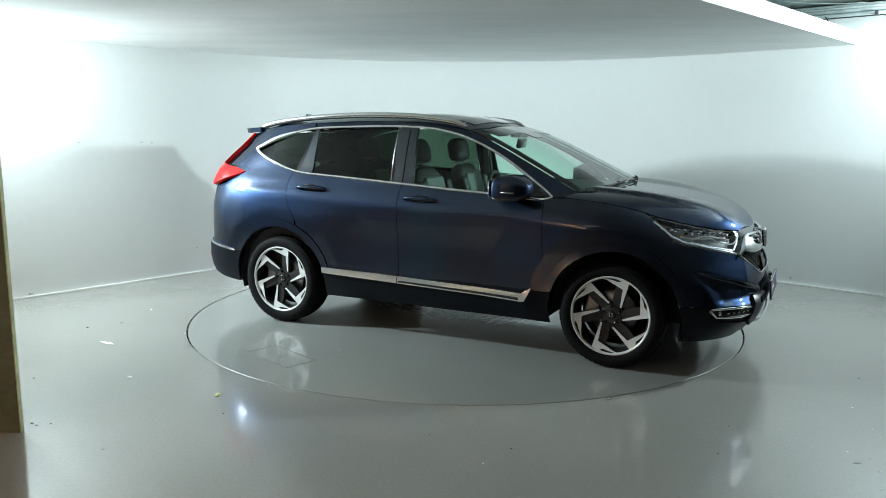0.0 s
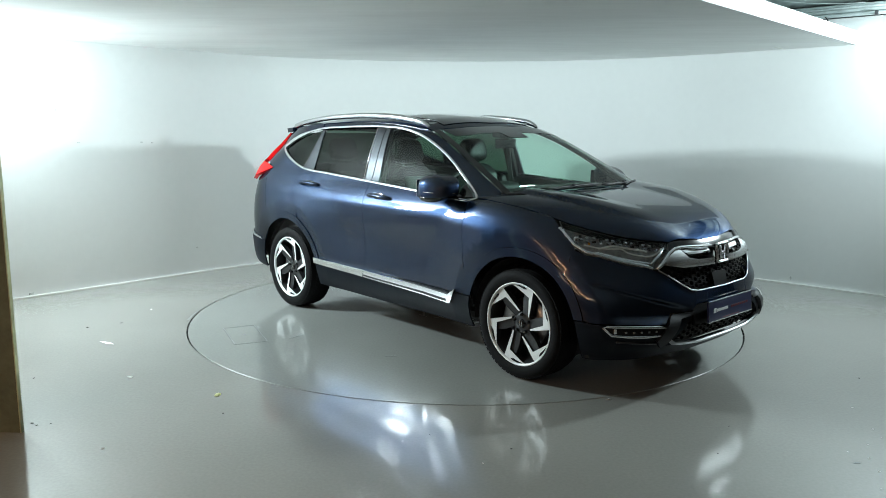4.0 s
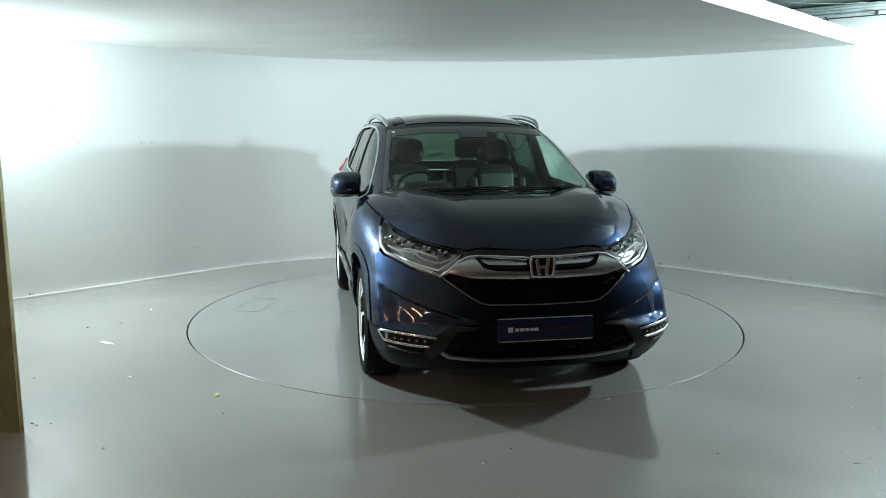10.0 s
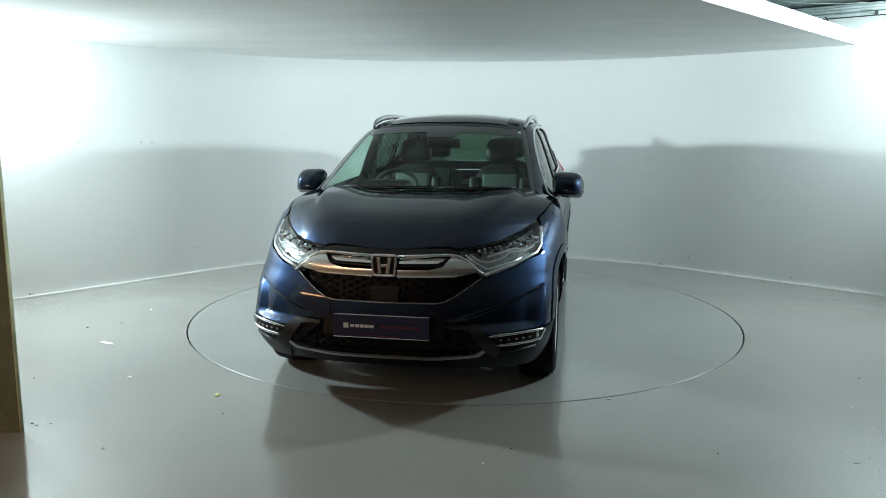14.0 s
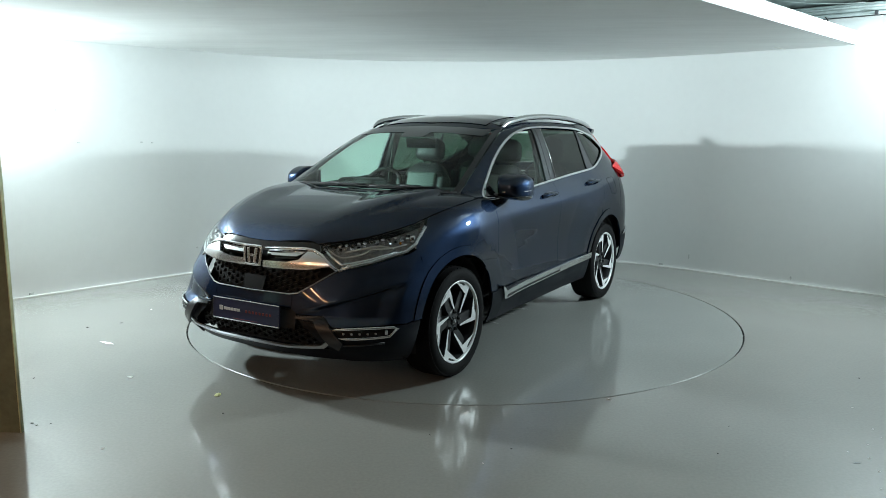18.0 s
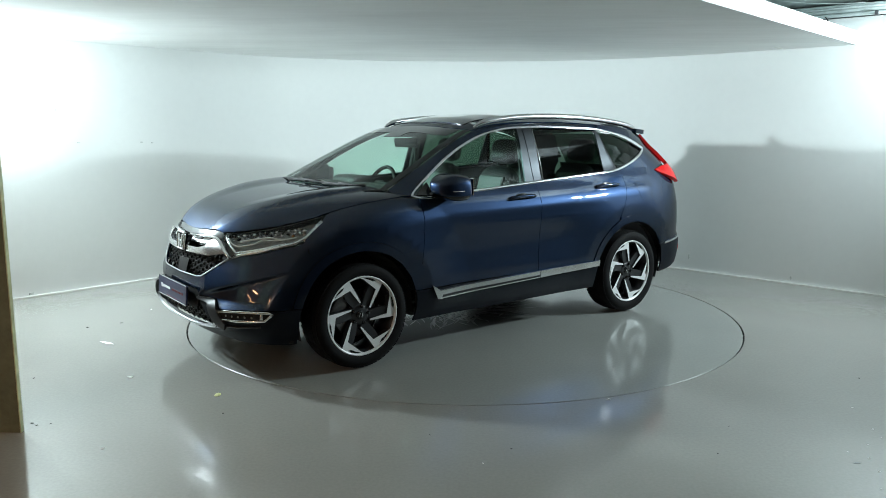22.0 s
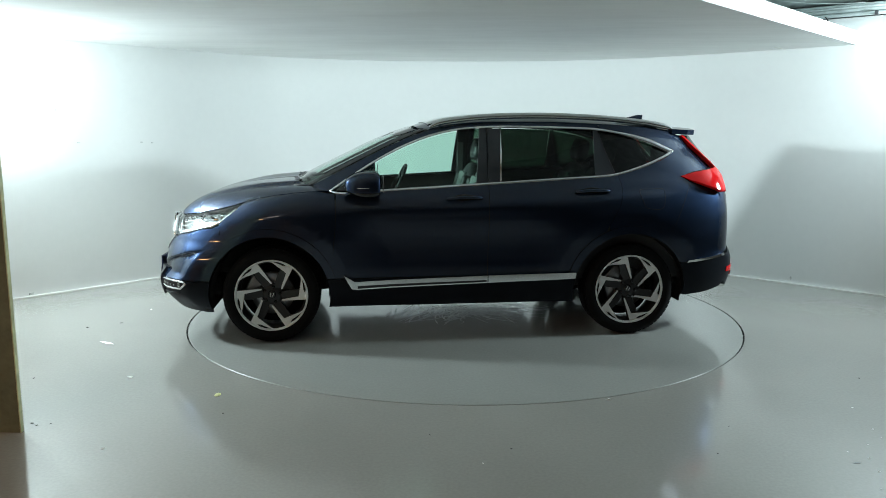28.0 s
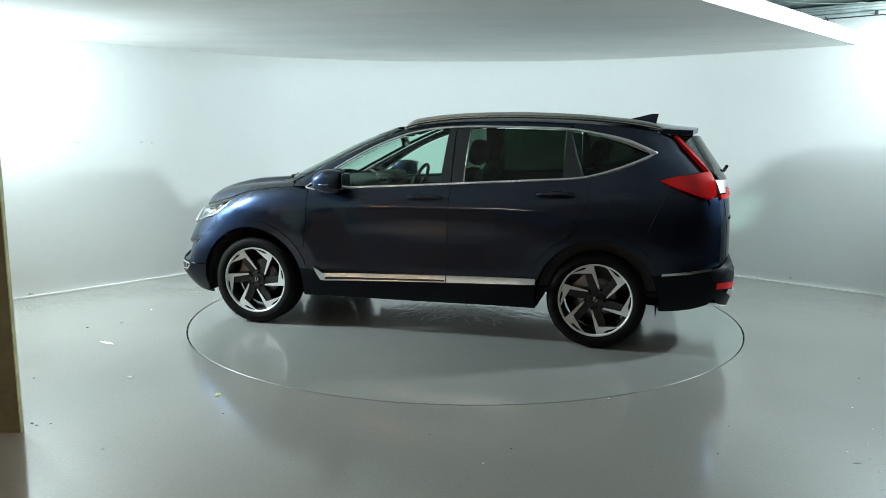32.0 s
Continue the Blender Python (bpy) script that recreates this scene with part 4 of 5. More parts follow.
HL = [(20.3, 0.886)] + [lamp_top(a) for a in (30.3, 41, 48.5, 54.7, 58, 60.8)] + [(56.5, 0.876), (53.5, 0.840), (49.7, 0.829), (41, 0.791), (33.4, 0.768), (29.3, 0.751), (25.3, 0.800), (21, 0.842)]
bowls = panel("headlamp", HL, S_angle, M_BOWL, car, "projector headlamp with chrome trim behind a clear lens", lift=-0.045, scale=SC, step=0.03, gap=0)
for k, sd in enumerate((1, -1)):
    panel("lens", HL, S_angle, M_CLEAR, bowls[k], "clear lamp lens", sides=(sd,), lift=0.002, scale=SC, step=0.03, thick=0.004)
    hb = bowls[k]
    both("lamp_chrome", lambda: trim_on([(60, 0.974), (56.7, 0.882), (53.5, 0.847), (49.7, 0.835), (41, 0.798), (33.4, 0.775), (29.8, 0.759)], S_angle, 0.011, 0.6, -0.004), M_BADGE, hb, "chrome lower edge", True, (sd,))
    both("lamp_chrome", lambda: trim_on([(50, 0.850), (41, 0.814), (33.4, 0.793), (30, 0.785), (25.5, 0.826), (22, 0.872)], S_angle, 0.010, 0.7, -0.016), M_BADGE, hb, "second chrome edge", True, (sd,))
    for path, rr in (([(48.5, 0.867), (45, 0.878), (42.7, 0.883), (38, 0.874), (33.9, 0.863), (30.3, 0.852)], 0.0062), ([(53.2, 0.886), (50, 0.876), (47.2, 0.869), (43, 0.867), (39.9, 0.868), (37.6, 0.846), (34, 0.832), (29.9, 0.824), (26.5, 0.838), (23.6, 0.866)], 0.0050)):
        both("running_light", lambda: trim_on(spline(path, 3), S_angle, rr, 0.6, -0.008), M_GUIDE, hb, "pale light guide", True, (sd,))
    both("lamp_chrome", lambda: trim_on([(60.5, 0.972), (58.6, 0.93), (57.0, 0.886), (56.4, 0.862)], S_angle, 0.014, 0.5, -0.006), M_LED, hb, "broad bright outer edge", True, (sd,))
    for j in range(26):
        a = 25.0 + 2.3 * (j // 2)
        zz = 0.868 + 0.0019 * (a - 24) - (0.018 if j % 2 else 0.0)
        both("projector", lambda: box_bm((0.022, 0.019, 0.013), S_angle(a, zz) + Vector((-0.036, -0.010, 0)), 0.002, 1, pose(0, 0, 0, 8 * (j % 3 - 1), 14 * (j % 4 - 1.5), a - 8 + 9 * (j % 5 - 2))), M_LED if j % 3 else M_GLOSS, hb, "small square reflector", False, (sd,))
    both("indicator", lambda: box_bm((0.07, 0.03, 0.05), S_angle(55, 0.902) + Vector((-0.035, -0.03, 0)), 0.01, 2, pose(0, 0, 0, 0, 0, 50)), M_LED, hb, "pale side reflector", True, (sd,))
    both("indicator", lambda: box_bm((0.03, 0.014, 0.014), S_angle(51, 0.885) + Vector((-0.028, -0.026, 0)), 0.006, 2, pose(0, 0, 0, 0, 0, 42)), M_AMBER, hb, "amber indicator", True, (sd,))


def lamp_rim():
    """The grey inner wall of a headlamp between its bowl and its lens."""
    bm = bmesh.new()
    rows = []
    for u, v in dense([(p[0] * 0.012, p[1]) for p in HL], 0.03):
        a = u / 0.012
        p = S_angle(a, v)
        nn = Vector((math.cos(radians(a)), math.sin(radians(a)), 0.15)).normalized()
        rows.append([bm.verts.new(p - nn * 0.003), bm.verts.new(p - nn * 0.055)])
    for A, B in zip(rows, rows[1:] + rows[:1]):
        bm.faces.new((A[0], A[1], B[1], B[0]))
    return bm


for k, sd in enumerate((1, -1)):
    both("lamp_rim", lamp_rim, M_BOWL, bowls[k], "grey inner wall of the lamp", True, (sd,))
# fog lamps
FOG = [(33, 0.437), (40, 0.444), (48, 0.447), (56, 0.448), (63, 0.447), (65.3, 0.441), (62, 0.400), (55, 0.396), (46, 0.393), (36.2, 0.390)]
fogs = panel("fog_lamp", FOG, S_angle, M_MESH, car, "slim fog lamp in a chrome frame", scale=SC, step=0.03, lift=0.004)
for k, sd in enumerate((1, -1)):
    both("fog_frame", lambda: trim_on(FOG, S_angle, 0.008, 0.7, 0.008, True), M_CHROME, fogs[k], "chrome frame", True, (sd,))
    both("fog_trim", lambda: trim_on([(A_H(y, z), z) for y, z in ((0.62, 0.350), (0.70, 0.353), (0.80, 0.362))], S_angle, 0.007, 0.6, 0.006), M_TUSK, fogs[k], "thin grey lower trim", True, (sd,))
    for j in range(5):
        q = S_angle(39 + 4.0 * j, 0.419)
        both("fog_end", lambda: box_bm((0.02, 0.02, 0.030), S_angle(60, 0.424) + Vector((0.0, 0.0, 0)), 0.006, 2, pose(0, 0, 0, 0, 0, 60)), M_LED, fogs[k], "", False, (sd,)) if j == 0 else None
        both("led", lambda: box_bm((0.010, 0.014, 0.012), q + Vector((0.004, 0, 0)), 0.004), M_BOWL, fogs[k], "small grey lamp", False, (sd,))

# ---- tail ----
TL = LAMP_EDGE + [(-2.065, 1.078), (-2.10, 1.10), (-2.088, 1.20), (-2.066, 1.245), (-2.022, 1.30), (-1.932, 1.40), (-1.838, 1.505)]
panel("tail_lamp", TL, S_lamp, M_RED, car, "red L-shaped tail lamp", lift=0.006, thick=0.03, step=0.035)
panel("tailgate", mirror_poly([(0.655, 1.10), (0.66, 0.80), (0.66, 0.655)]) , S_tail, M_PAINT, car, sides=(1,))
panel("rear_glass", mirror_poly([(0.53, 1.50), (0.62, 1.20)]), S_tail, M_PRIV, car, "dark privacy glass of the tailgate", sides=(1,), lift=0.004)
panel("tailgate_upper", mirror_poly([(0.66, 1.20), (0.66, 1.105)]), S_tail, M_PAINT, car, sides=(1,))
for k, sd in enumerate((1, -1)):
    panel("inner_tail_lamp", [(0.50, 1.138), (0.592, 1.138), (0.612, 1.103), (0.69, 1.103), (0.70, 1.066), (0.50, 1.085)], S_tail, M_RED, car, "red inner tail lamp", sides=(sd,), lift=0.012, thick=0.03)
    panel("inner_tail_trim", [(0.50, 1.198), (0.67, 1.198), (0.69, 1.108), (0.618, 1.108), (0.598, 1.143), (0.50, 1.143)], S_tail, M_REVERSE, car, "clear reversing lamp", sides=(sd,), lift=0.012, thick=0.03)
    panel("corner_post", [(0.662, 1.10), (0.775, 1.075), (0.812, 0.95), (0.828, 0.75), (0.828, 0.605), (0.662, 0.64)], S_tail, M_PAINT, car, sides=(sd,), gap=0.001, lift=-0.001)
    panel("corner_post", [(0.53, 1.50), (0.565, 1.50), (0.655, 1.255), (0.62, 1.255)], S_tail, M_GLOSS, car, "gloss black edge of the rear glass", sides=(sd,), lift=0.004)
panel("rear_bumper", mirror_poly([(0.60, 0.655), (0.78, 0.60), (0.82, 0.585), (0.84, 0.50), (0.83, 0.42), (0.74, 0.34), (0.50, 0.28)]), S_tail, M_ARCH, car, "black plastic rear bumper", sides=(1,), lift=0.004, step=0.05)
panel("rear_bumper_side", [(-1.79, 0.562), (-1.95, 0.579), (-2.10, 0.599), (-2.15, 0.602), (-2.165, 0.50), (-2.15, 0.40), (-2.08, 0.345), (-1.98, 0.318), (-1.90, 0.306), (-1.80, 0.296)] + arc_pts(*RA, AI, 186.5, 151.3, 8), S_fender, M_ARCH, car, "black plastic rear bumper corner", lift=0.008)
panel("bumper_strip", [(-1.77, 0.552), (-1.95, 0.570), (-2.10, 0.588), (-2.10, 0.605), (-1.95, 0.588), (-1.78, 0.570)], S_fender, M_CHROME, car, "chrome strip on the rear bumper", lift=0.014, gap=0)
for sd in (1, -1):
    panel("rear_reflector", [(0.62, 0.49), (0.80, 0.50), (0.80, 0.455), (0.62, 0.445)], S_tail, M_RED, car, "red rear reflector", sides=(sd,), lift=0.014)
panel("rear_skid", mirror_poly([(0.5, 0.40), (0.70, 0.45), (0.72, 0.42), (0.52, 0.33)]), S_tail, M_SATIN, car, "silver rear skid trim", sides=(1,), lift=0.016)
both("exhaust", lambda: tube_bm([(-2.02, 0.60, 0.318), (-2.12, 0.60, 0.322), (-2.225, 0.60, 0.326)], 0.038, 14, False, 0.8), M_CHROME, car, "chrome exhaust tip", True)
# roof spoiler, rails, fin, wipers
SP = [(-1.74, -0.60), (-1.88, -0.57), (-1.955, -0.52), (-2.0, -0.3), (-2.015, 0), (-2.0, 0.3), (-1.955, 0.52), (-1.88, 0.57), (-1.74, 0.60)]
panel("spoiler", SP, lambda x, y: Vector((x, y, 1.586 - 0.036 * (abs(y) / 0.6) ** 2.6 - 0.09 * (-1.74 - x))), M_PAINT, car, "blue roof spoiler", sides=(1,), thick=0.038, step=0.06)


def rail():
    pts = spline([(0.160, 0.600, 1.556), (0.09, 0.605, 1.590), (-0.03, 0.610, 1.612), (-0.30, 0.612, 1.638), (-0.70, 0.610, 1.647), (-1.14, 0.602, 1.632), (-1.50, 0.588, 1.600), (-1.68, 0.578, 1.570), (-1.74, 0.575, 1.55)], 5)
    n = len(pts)
    return tube_bm(pts, [0.008 + 0.009 * min(1, i / 6, (n - 1 - i) / 6) for i in range(n)], 12, False, 1.3)


both("roof_rail", rail, M_SATIN, car, "silver roof rail", True)
bm = bmesh.new()
fin = [bm.verts.new(p) for p in ((-1.44, 0.0, 1.612), (-1.70, 0.028, 1.597), (-1.70, -0.028, 1.597), (-1.715, 0.004, 1.668), (-1.715, -0.004, 1.668), (-1.67, 0.004, 1.668), (-1.67, -0.004, 1.668))]
for q in ((0, 1, 3, 5), (0, 6, 4, 2), (1, 2, 4, 3), (3, 4, 6, 5), (0, 5, 6), (0, 2, 1)):
    bm.faces.new([fin[i] for i in q])
bmesh.ops.recalc_face_normals(bm, faces=bm.faces[:])
part("antenna_fin", at_car(bm), M_PAINT, car, "blue shark-fin antenna")
for y0, y1 in ((-0.52, 0.08), (0.12, 0.62)):
    wp = part("wiper", at_car(tube_bm([S_screen(y, 1.150 + 0.012 * (y - y0)) + Vector((0.012, 0, 0.012)) for y in np.linspace(y0, y1, 8)], 0.008, 8, False, 0.7)), M_CLAD, car, "black wiper blade", True)
    part("wiper_arm", at_car(tube_bm([(1.10, y1 - 0.02, 1.135), (1.13, y1 - 0.12, 1.155), tuple(S_screen((y0 + y1) / 2, 1.155) + Vector((0.025, 0, 0.02)))], [0.014, 0.010, 0.007], 8)), M_CLAD, wp, "", True)
part("rear_wiper", at_car(tube_bm([tuple(S_tail(0.1, 1.24) + Vector((-0.02, 0, 0))), tuple(S_tail(0.28, 1.27) + Vector((-0.045, 0, 0.01)))], 0.012, 8)), M_CLAD, car, "black rear wiper")


# door handles, mirrors, fuel flap
def handle(x, z):
    def make():
        pts = [Vector((x + dx, skin_y(x + dx, z + dz) + o, z + dz)) for dx, dz, o in ((0.125, -0.006, 0.002), (0.10, 0.0, 0.022), (0.04, 0.006, 0.032), (-0.04, 0.008, 0.032), (-0.10, 0.005, 0.022), (-0.125, 0.0, 0.002))]
        return tube_bm(spline(pts, 3), 0.018, 10, False, 0.8)
    return make


def cup(x, z):
    def make():
        bm = bmesh.new()
        bmesh.ops.create_uvsphere(bm, u_segments=20, v_segments=10, radius=1.0)
        bm.transform(Matrix.Translation((x, skin_y(x, z) - 0.002, z)) @ Matrix.Diagonal((0.085, 0.007, 0.036, 1)))
        return bm
    return make


for x, z, owner in ((-0.07, 1.047, front_doors), (-1.03, 1.092, rear_doors)):
    hs = both("handle", handle(x, z), M_PAINT, owner, "body-coloured door handle", True)
    both("handle_cup", cup(x, z - 0.008), M_GLOSS, owner, "dark handle recess", True)
    both("handle_strip", lambda: tube_bm([Vector((x + dx, skin_y(x + dx, z) + 0.036, z + 0.004)) for dx in (0.08, 0.0, -0.08)], 0.005, 6), M_CHROME, hs, "chrome strip", True)
part("fuel_flap", at_car(trim_on(spline([(-1.395, 1.098), (-1.41, 1.03), (-1.435, 0.972), (-1.50, 0.958), (-1.565, 0.966), (-1.585, 1.03), (-1.585, 1.092), (-1.56, 1.108), (-1.48, 1.106)], 4, True), S_side, 0.0017, 0.6, 0.0, True)), M_DARK, car, "dark joint round the fuel flap")


def mirror_shell(low, high, grow):
    """A long rounded box with a flat back, drawn in towards the front, cut between two heights."""
    def make():
        bm = bmesh.new()
        bmesh.ops.create_uvsphere(bm, u_segments=40, v_segments=24, radius=1.0)
        sq = lambda t, p: math.copysign(abs(t) ** p, t)
        for v in bm.verts:
            c = v.co.copy()
            ahead = max(0.0, c.x)
            x = 0.655 + (0.135 if c.x > 0 else 0.13) * grow * sq(c.x, 0.72) - 0.022 * c.y
            y = 0.955 + (0.104 - 0.022 * ahead) * grow * sq(c.y, 0.52) - 0.012 * c.z
            z = 1.155 + (0.090 - 0.030 * ahead) * sq(c.z, 0.52) - 0.006 * ahead - 0.010 * c.y
            v.co = Vector((x if x > 0.548 else 0.548 + 0.2 * (x - 0.548), y, min(high, max(z, low))))
        return bm
    return make


mirrors = both("door_mirror", mirror_shell(1.098, 1.30, 1.0), M_PAINT, car, "blue door mirror with a clear indicator strip", True)
both("mirror_lower", mirror_shell(1.066, 1.0995, 0.96), M_GLOSS, mirrors, "gloss black lower shell of the mirror", True)
both("mirror_glass", lambda: box_bm((0.006, 0.160, 0.115), (0.522, 0.955, 1.155), 0.002, 1), M_MIRROR, mirrors, "mirror glass")
both("mirror_indicator", lambda: tube_bm([(0.792, 0.92, 1.128), (0.780, 0.968, 1.130), (0.745, 1.020, 1.131), (0.68, 1.053, 1.132), (0.62, 1.060, 1.133)], 0.006, 8, False, 0.6), M_LED, mirrors, "clear indicator strip", True)
both("mirror_base", lambda: tube_bm([(0.74, 0.79, 1.10), (0.715, 0.85, 1.095), (0.69, 0.92, 1.10)], [0.045, 0.036, 0.040], 12, False, 0.55), M_GLOSS, mirrors, "gloss black mirror foot", True)
panel("mirror_sail", [(0.86, 1.105), (0.72, 1.10), (0.74, 1.185)], S_side, M_GLOSS, car, "black corner trim of the window", lift=-0.003, gap=0)

# ---- wheels ----
R_RIM = 0.263


def tyre_bm():
    prof = [(0.252, -0.098), (0.268, -0.110), (0.30, -0.117), (0.325, -0.110), (0.340, -0.095), (0.346, -0.08), (0.348, -0.04), (0.3485, 0.0), (0.348, 0.04), (0.346, 0.08), (0.340, 0.095), (0.325, 0.110), (0.30, 0.118), (0.275, 0.115), (0.262, 0.108), (0.250, 0.098)]
    bm = lathe_bm(prof, 72)
    return bm


def tread_bm():
    """Blocks round the tyre's shoulder and crown."""
    bm = bmesh.new()
    n = 60
    for k in range(n):
        for yy, w in ((-0.088, 0.028), (-0.04, 0.034), (0.004, 0.030), (0.046, 0.034), (0.090, 0.026)):
            a0, a1 = 2 * math.pi * (k + 0.08) / n, 2 * math.pi * (k + 0.86) / n
            sk = 0.012 if yy > 0 else -0.012
            vs = []
            for r in (0.334 if abs(yy) > 0.08 else 0.345, 0.3415 if abs(yy) > 0.08 else 0.3495):
                for a, dy in ((a0, -w / 2), (a1, -w / 2 + 0), (a1, w / 2), (a0, w / 2)):
                    a += sk * (1 if dy > 0 else -1)
                    vs.append(bm.verts.new((r * math.cos(a), yy + dy, r * math.sin(a))))
            for q in ((4, 5, 6, 7), (0, 1, 5, 4), (1, 2, 6, 5), (2, 3, 7, 6), (3, 0, 4, 7)):
                bm.faces.new([vs[i] for i in q])
    bmesh.ops.recalc_face_normals(bm, faces=bm.faces[:])
    return bm


# one of six blades: a slim arm from the hub, a broad elbow at the rim and a limb along the rim, in wheel radii seen from outside
def polar(r, a):
    return (r * math.cos(radians(a)), r * math.sin(radians(a)))


LEAD = [(0.248, 0.190), (0.300, 0.370), (0.350, 0.540), (0.395, 0.700), (0.436, 0.850)] + [polar(0.955, a) for a in (64, 70, 78, 86, 95, 105)]
TRAIL = [(0.212, 0.212), (0.236, 0.370), (0.256, 0.510), (0.272, 0.610), (0.285, 0.672), (0.262, 0.688), (0.180, 0.732), (0.090, 0.780), (-0.020, 0.838), (-0.130, 0.896), (-0.235, 0.946)]
NOTCH = [(-0.130, 0.928), (0.030, 0.902), (0.150, 0.868), (0.245, 0.880), (0.160, 0.922), (0.010, 0.945)]
WEB = [(0.02, 0.235), (0.205, 0.205), (0.240, 0.42), (0.275, 0.665), (0.12, 0.75), (0.07, 0.62), (0.035, 0.45)]


def blade_z(x, y):
    """The face of a blade falls from the hub, and rises to the rim."""
    r = math.hypot(x, y)
    return 0.022 * smooth(0.15, 1.0, r)


def plate_bm(poly, top, depth, turn):
    bm = bmesh.new()
    c, s = math.cos(turn), math.sin(turn)
    pts = [(x * c - y * s, x * s + y * c) for x, y in poly]
    hs = [blade_z(x, y) for x, y in poly]
    # outside is -Y here; x to the right, z up as seen from outside
    f = [bm.verts.new((x * R_RIM, -(top + h), y * R_RIM)) for (x, y), h in zip(pts, hs)]
    g = [bm.verts.new((x * R_RIM * 0.985, -(top + h - depth), y * R_RIM * 0.985)) for (x, y), h in zip(pts, hs)]
    face = bm.faces.new(f)
    n = len(f)
    for i in range(n):
        q = bm.faces.new((f[i], g[i], g[(i + 1) % n], f[(i + 1) % n]))
        q.material_index = 1
    bmesh.ops.triangulate(bm, faces=[face])
    bmesh.ops.recalc_face_normals(bm, faces=bm.faces[:])
    return bm


def strip_bm(lead, trail, top, depth, turn):
    """A blade between two chains of points."""
    bm = bmesh.new()
    c, s = math.cos(turn), math.sin(turn)

    def ring(chain, dz, q=1.0):
        return [bm.verts.new(((x * c - y * s) * R_RIM * q, -(top + blade_z(x, y) - dz), (x * s + y * c) * R_RIM * q)) for x, y in chain]
    L, T, L2, T2 = ring(lead, 0.0), ring(trail, 0.0), ring(lead, depth), ring(trail, depth)
    for i in range(len(lead) - 1):
        bm.faces.new((L[i], L[i + 1], T[i + 1], T[i]))
        for A, B in ((L, L2), (T, T2)):
            bm.faces.new((A[i], B[i], B[i + 1], A[i + 1])).material_index = 1
    for i in (0, -1):
        bm.faces.new((L[i], T[i], T2[i], L2[i])).material_index = 1
    bmesh.ops.recalc_face_normals(bm, faces=bm.faces[:])
    return bm


def build_wheel():
    w = new("wheel")
    w.parent = car
    out = 0.062
    tyre = part("tyre", tyre_bm(), M_TYRE, w, "black road tyre", True)
    part("tread", tread_bm(), M_TYRE, tyre)
    part("barrel", lathe_bm([(0.252, 0.10), (0.242, 0.08), (0.232, 0.0), (0.232, -0.05), (0.242, -0.085), (0.252, -0.098)], 64), M_POCKET, w, "dark grey wheel barrel", True)
    part("rim_edge", lathe_bm([(0.246, -0.080), (0.248, -0.098), (0.253, -0.106), (0.260, -0.108), (0.2635, -0.105), (0.262, -0.096), (0.254, -0.090)], 72), M_MACH, w, "machined rim edge", True)
    for k in range(6):
        t = radians(60 * k)
        bl = part("spoke", strip_bm(LEAD, TRAIL, out + 0.012, 0.045, t), [M_MACH, M_POCKET], w, "machined blade spoke with dark flanks")
        part("spoke_notch", plate_bm(NOTCH, out + 0.0135, 0.006, t), [M_GLOSS, M_GLOSS], bl, "black pocket in the spoke foot")
        # dark inner web between arm and rim
        part("web", plate_bm(WEB, out, 0.035, t), [M_POCKET, M_POCKET], bl, "dark grey inner face of the spoke")
    for k in range(5):
        part("wheel_nut", at_nut(radians(72 * k + 90), out + 0.006), M_GLOSS, w, "dark wheel nut", True)
    hub = part("hub", lathe_bm([(0.0, -out - 0.004), (0.05, -out - 0.004), (0.075, -out + 0.004), (0.082, -out + 0.03), (0.06, 0.03)], 40), M_POCKET, w, "dark grey hub", True)
    part("hub_cap", lathe_bm([(0.0, -out - 0.016), (0.022, -out - 0.015), (0.0285, -out - 0.010), (0.0295, -out + 0.004)], 28), M_GLOSS, hub, "black hub cap with a chrome emblem", True)
    for dx, wd, hh in ((-0.009, 0.006, 0.028), (0.009, 0.006, 0.028)):
        part("hub_emblem", box_bm((wd, 0.003, hh), (dx, -out - 0.017, 0), 0.001), M_CHROME, hub)
    # added black disc, so that no lit floor shows between the spokes
    part("wheel_backing", lathe_bm([(0.03, 0.070), (0.228, 0.070), (0.228, 0.076), (0.03, 0.076)], 40), M_DARK, w, "black plate added to block light through the wheel", True)
    disc = part("brake_disc", lathe_bm([(0.07, -0.01), (0.155, -0.01), (0.158, 0.0), (0.158, 0.012), (0.07, 0.012)], 48), M_DISC, w, "steel brake disc", True)
    part("caliper", box_bm((0.10, 0.075, 0.15), (-0.135, 0.0, 0.04), 0.018, 3, pose(0, 0, 0, 0, 15, 0)), M_DISC, w, "grey brake caliper", True)
    return w


def at_nut(a, out):
    bm = lathe_bm([(0.0, -0.014), (0.006, -0.014), (0.0105, -0.009), (0.011, 0.012)], 10)
    bm.transform(Matrix.Translation((0.058 * math.cos(a), -out - 0.002, 0.058 * math.sin(a))))
    return bm


# built for the car's right flank, whose outside looks along -y; the left ones are turned round
wheel = build_wheel()
wheel.matrix_basis = CAR @ pose(1.332, -0.800, 0.350)
for x, y, spin, rz in ((-1.332, -0.806, -8, 0), (1.332, 0.800, 11, 180), (-1.332, 0.806, 28.5, 180)):
    copy_thing(wheel, CAR @ pose(x, y, 0.350, 0, 0, rz) @ pose(0, 0, 0, 0, spin, 0))


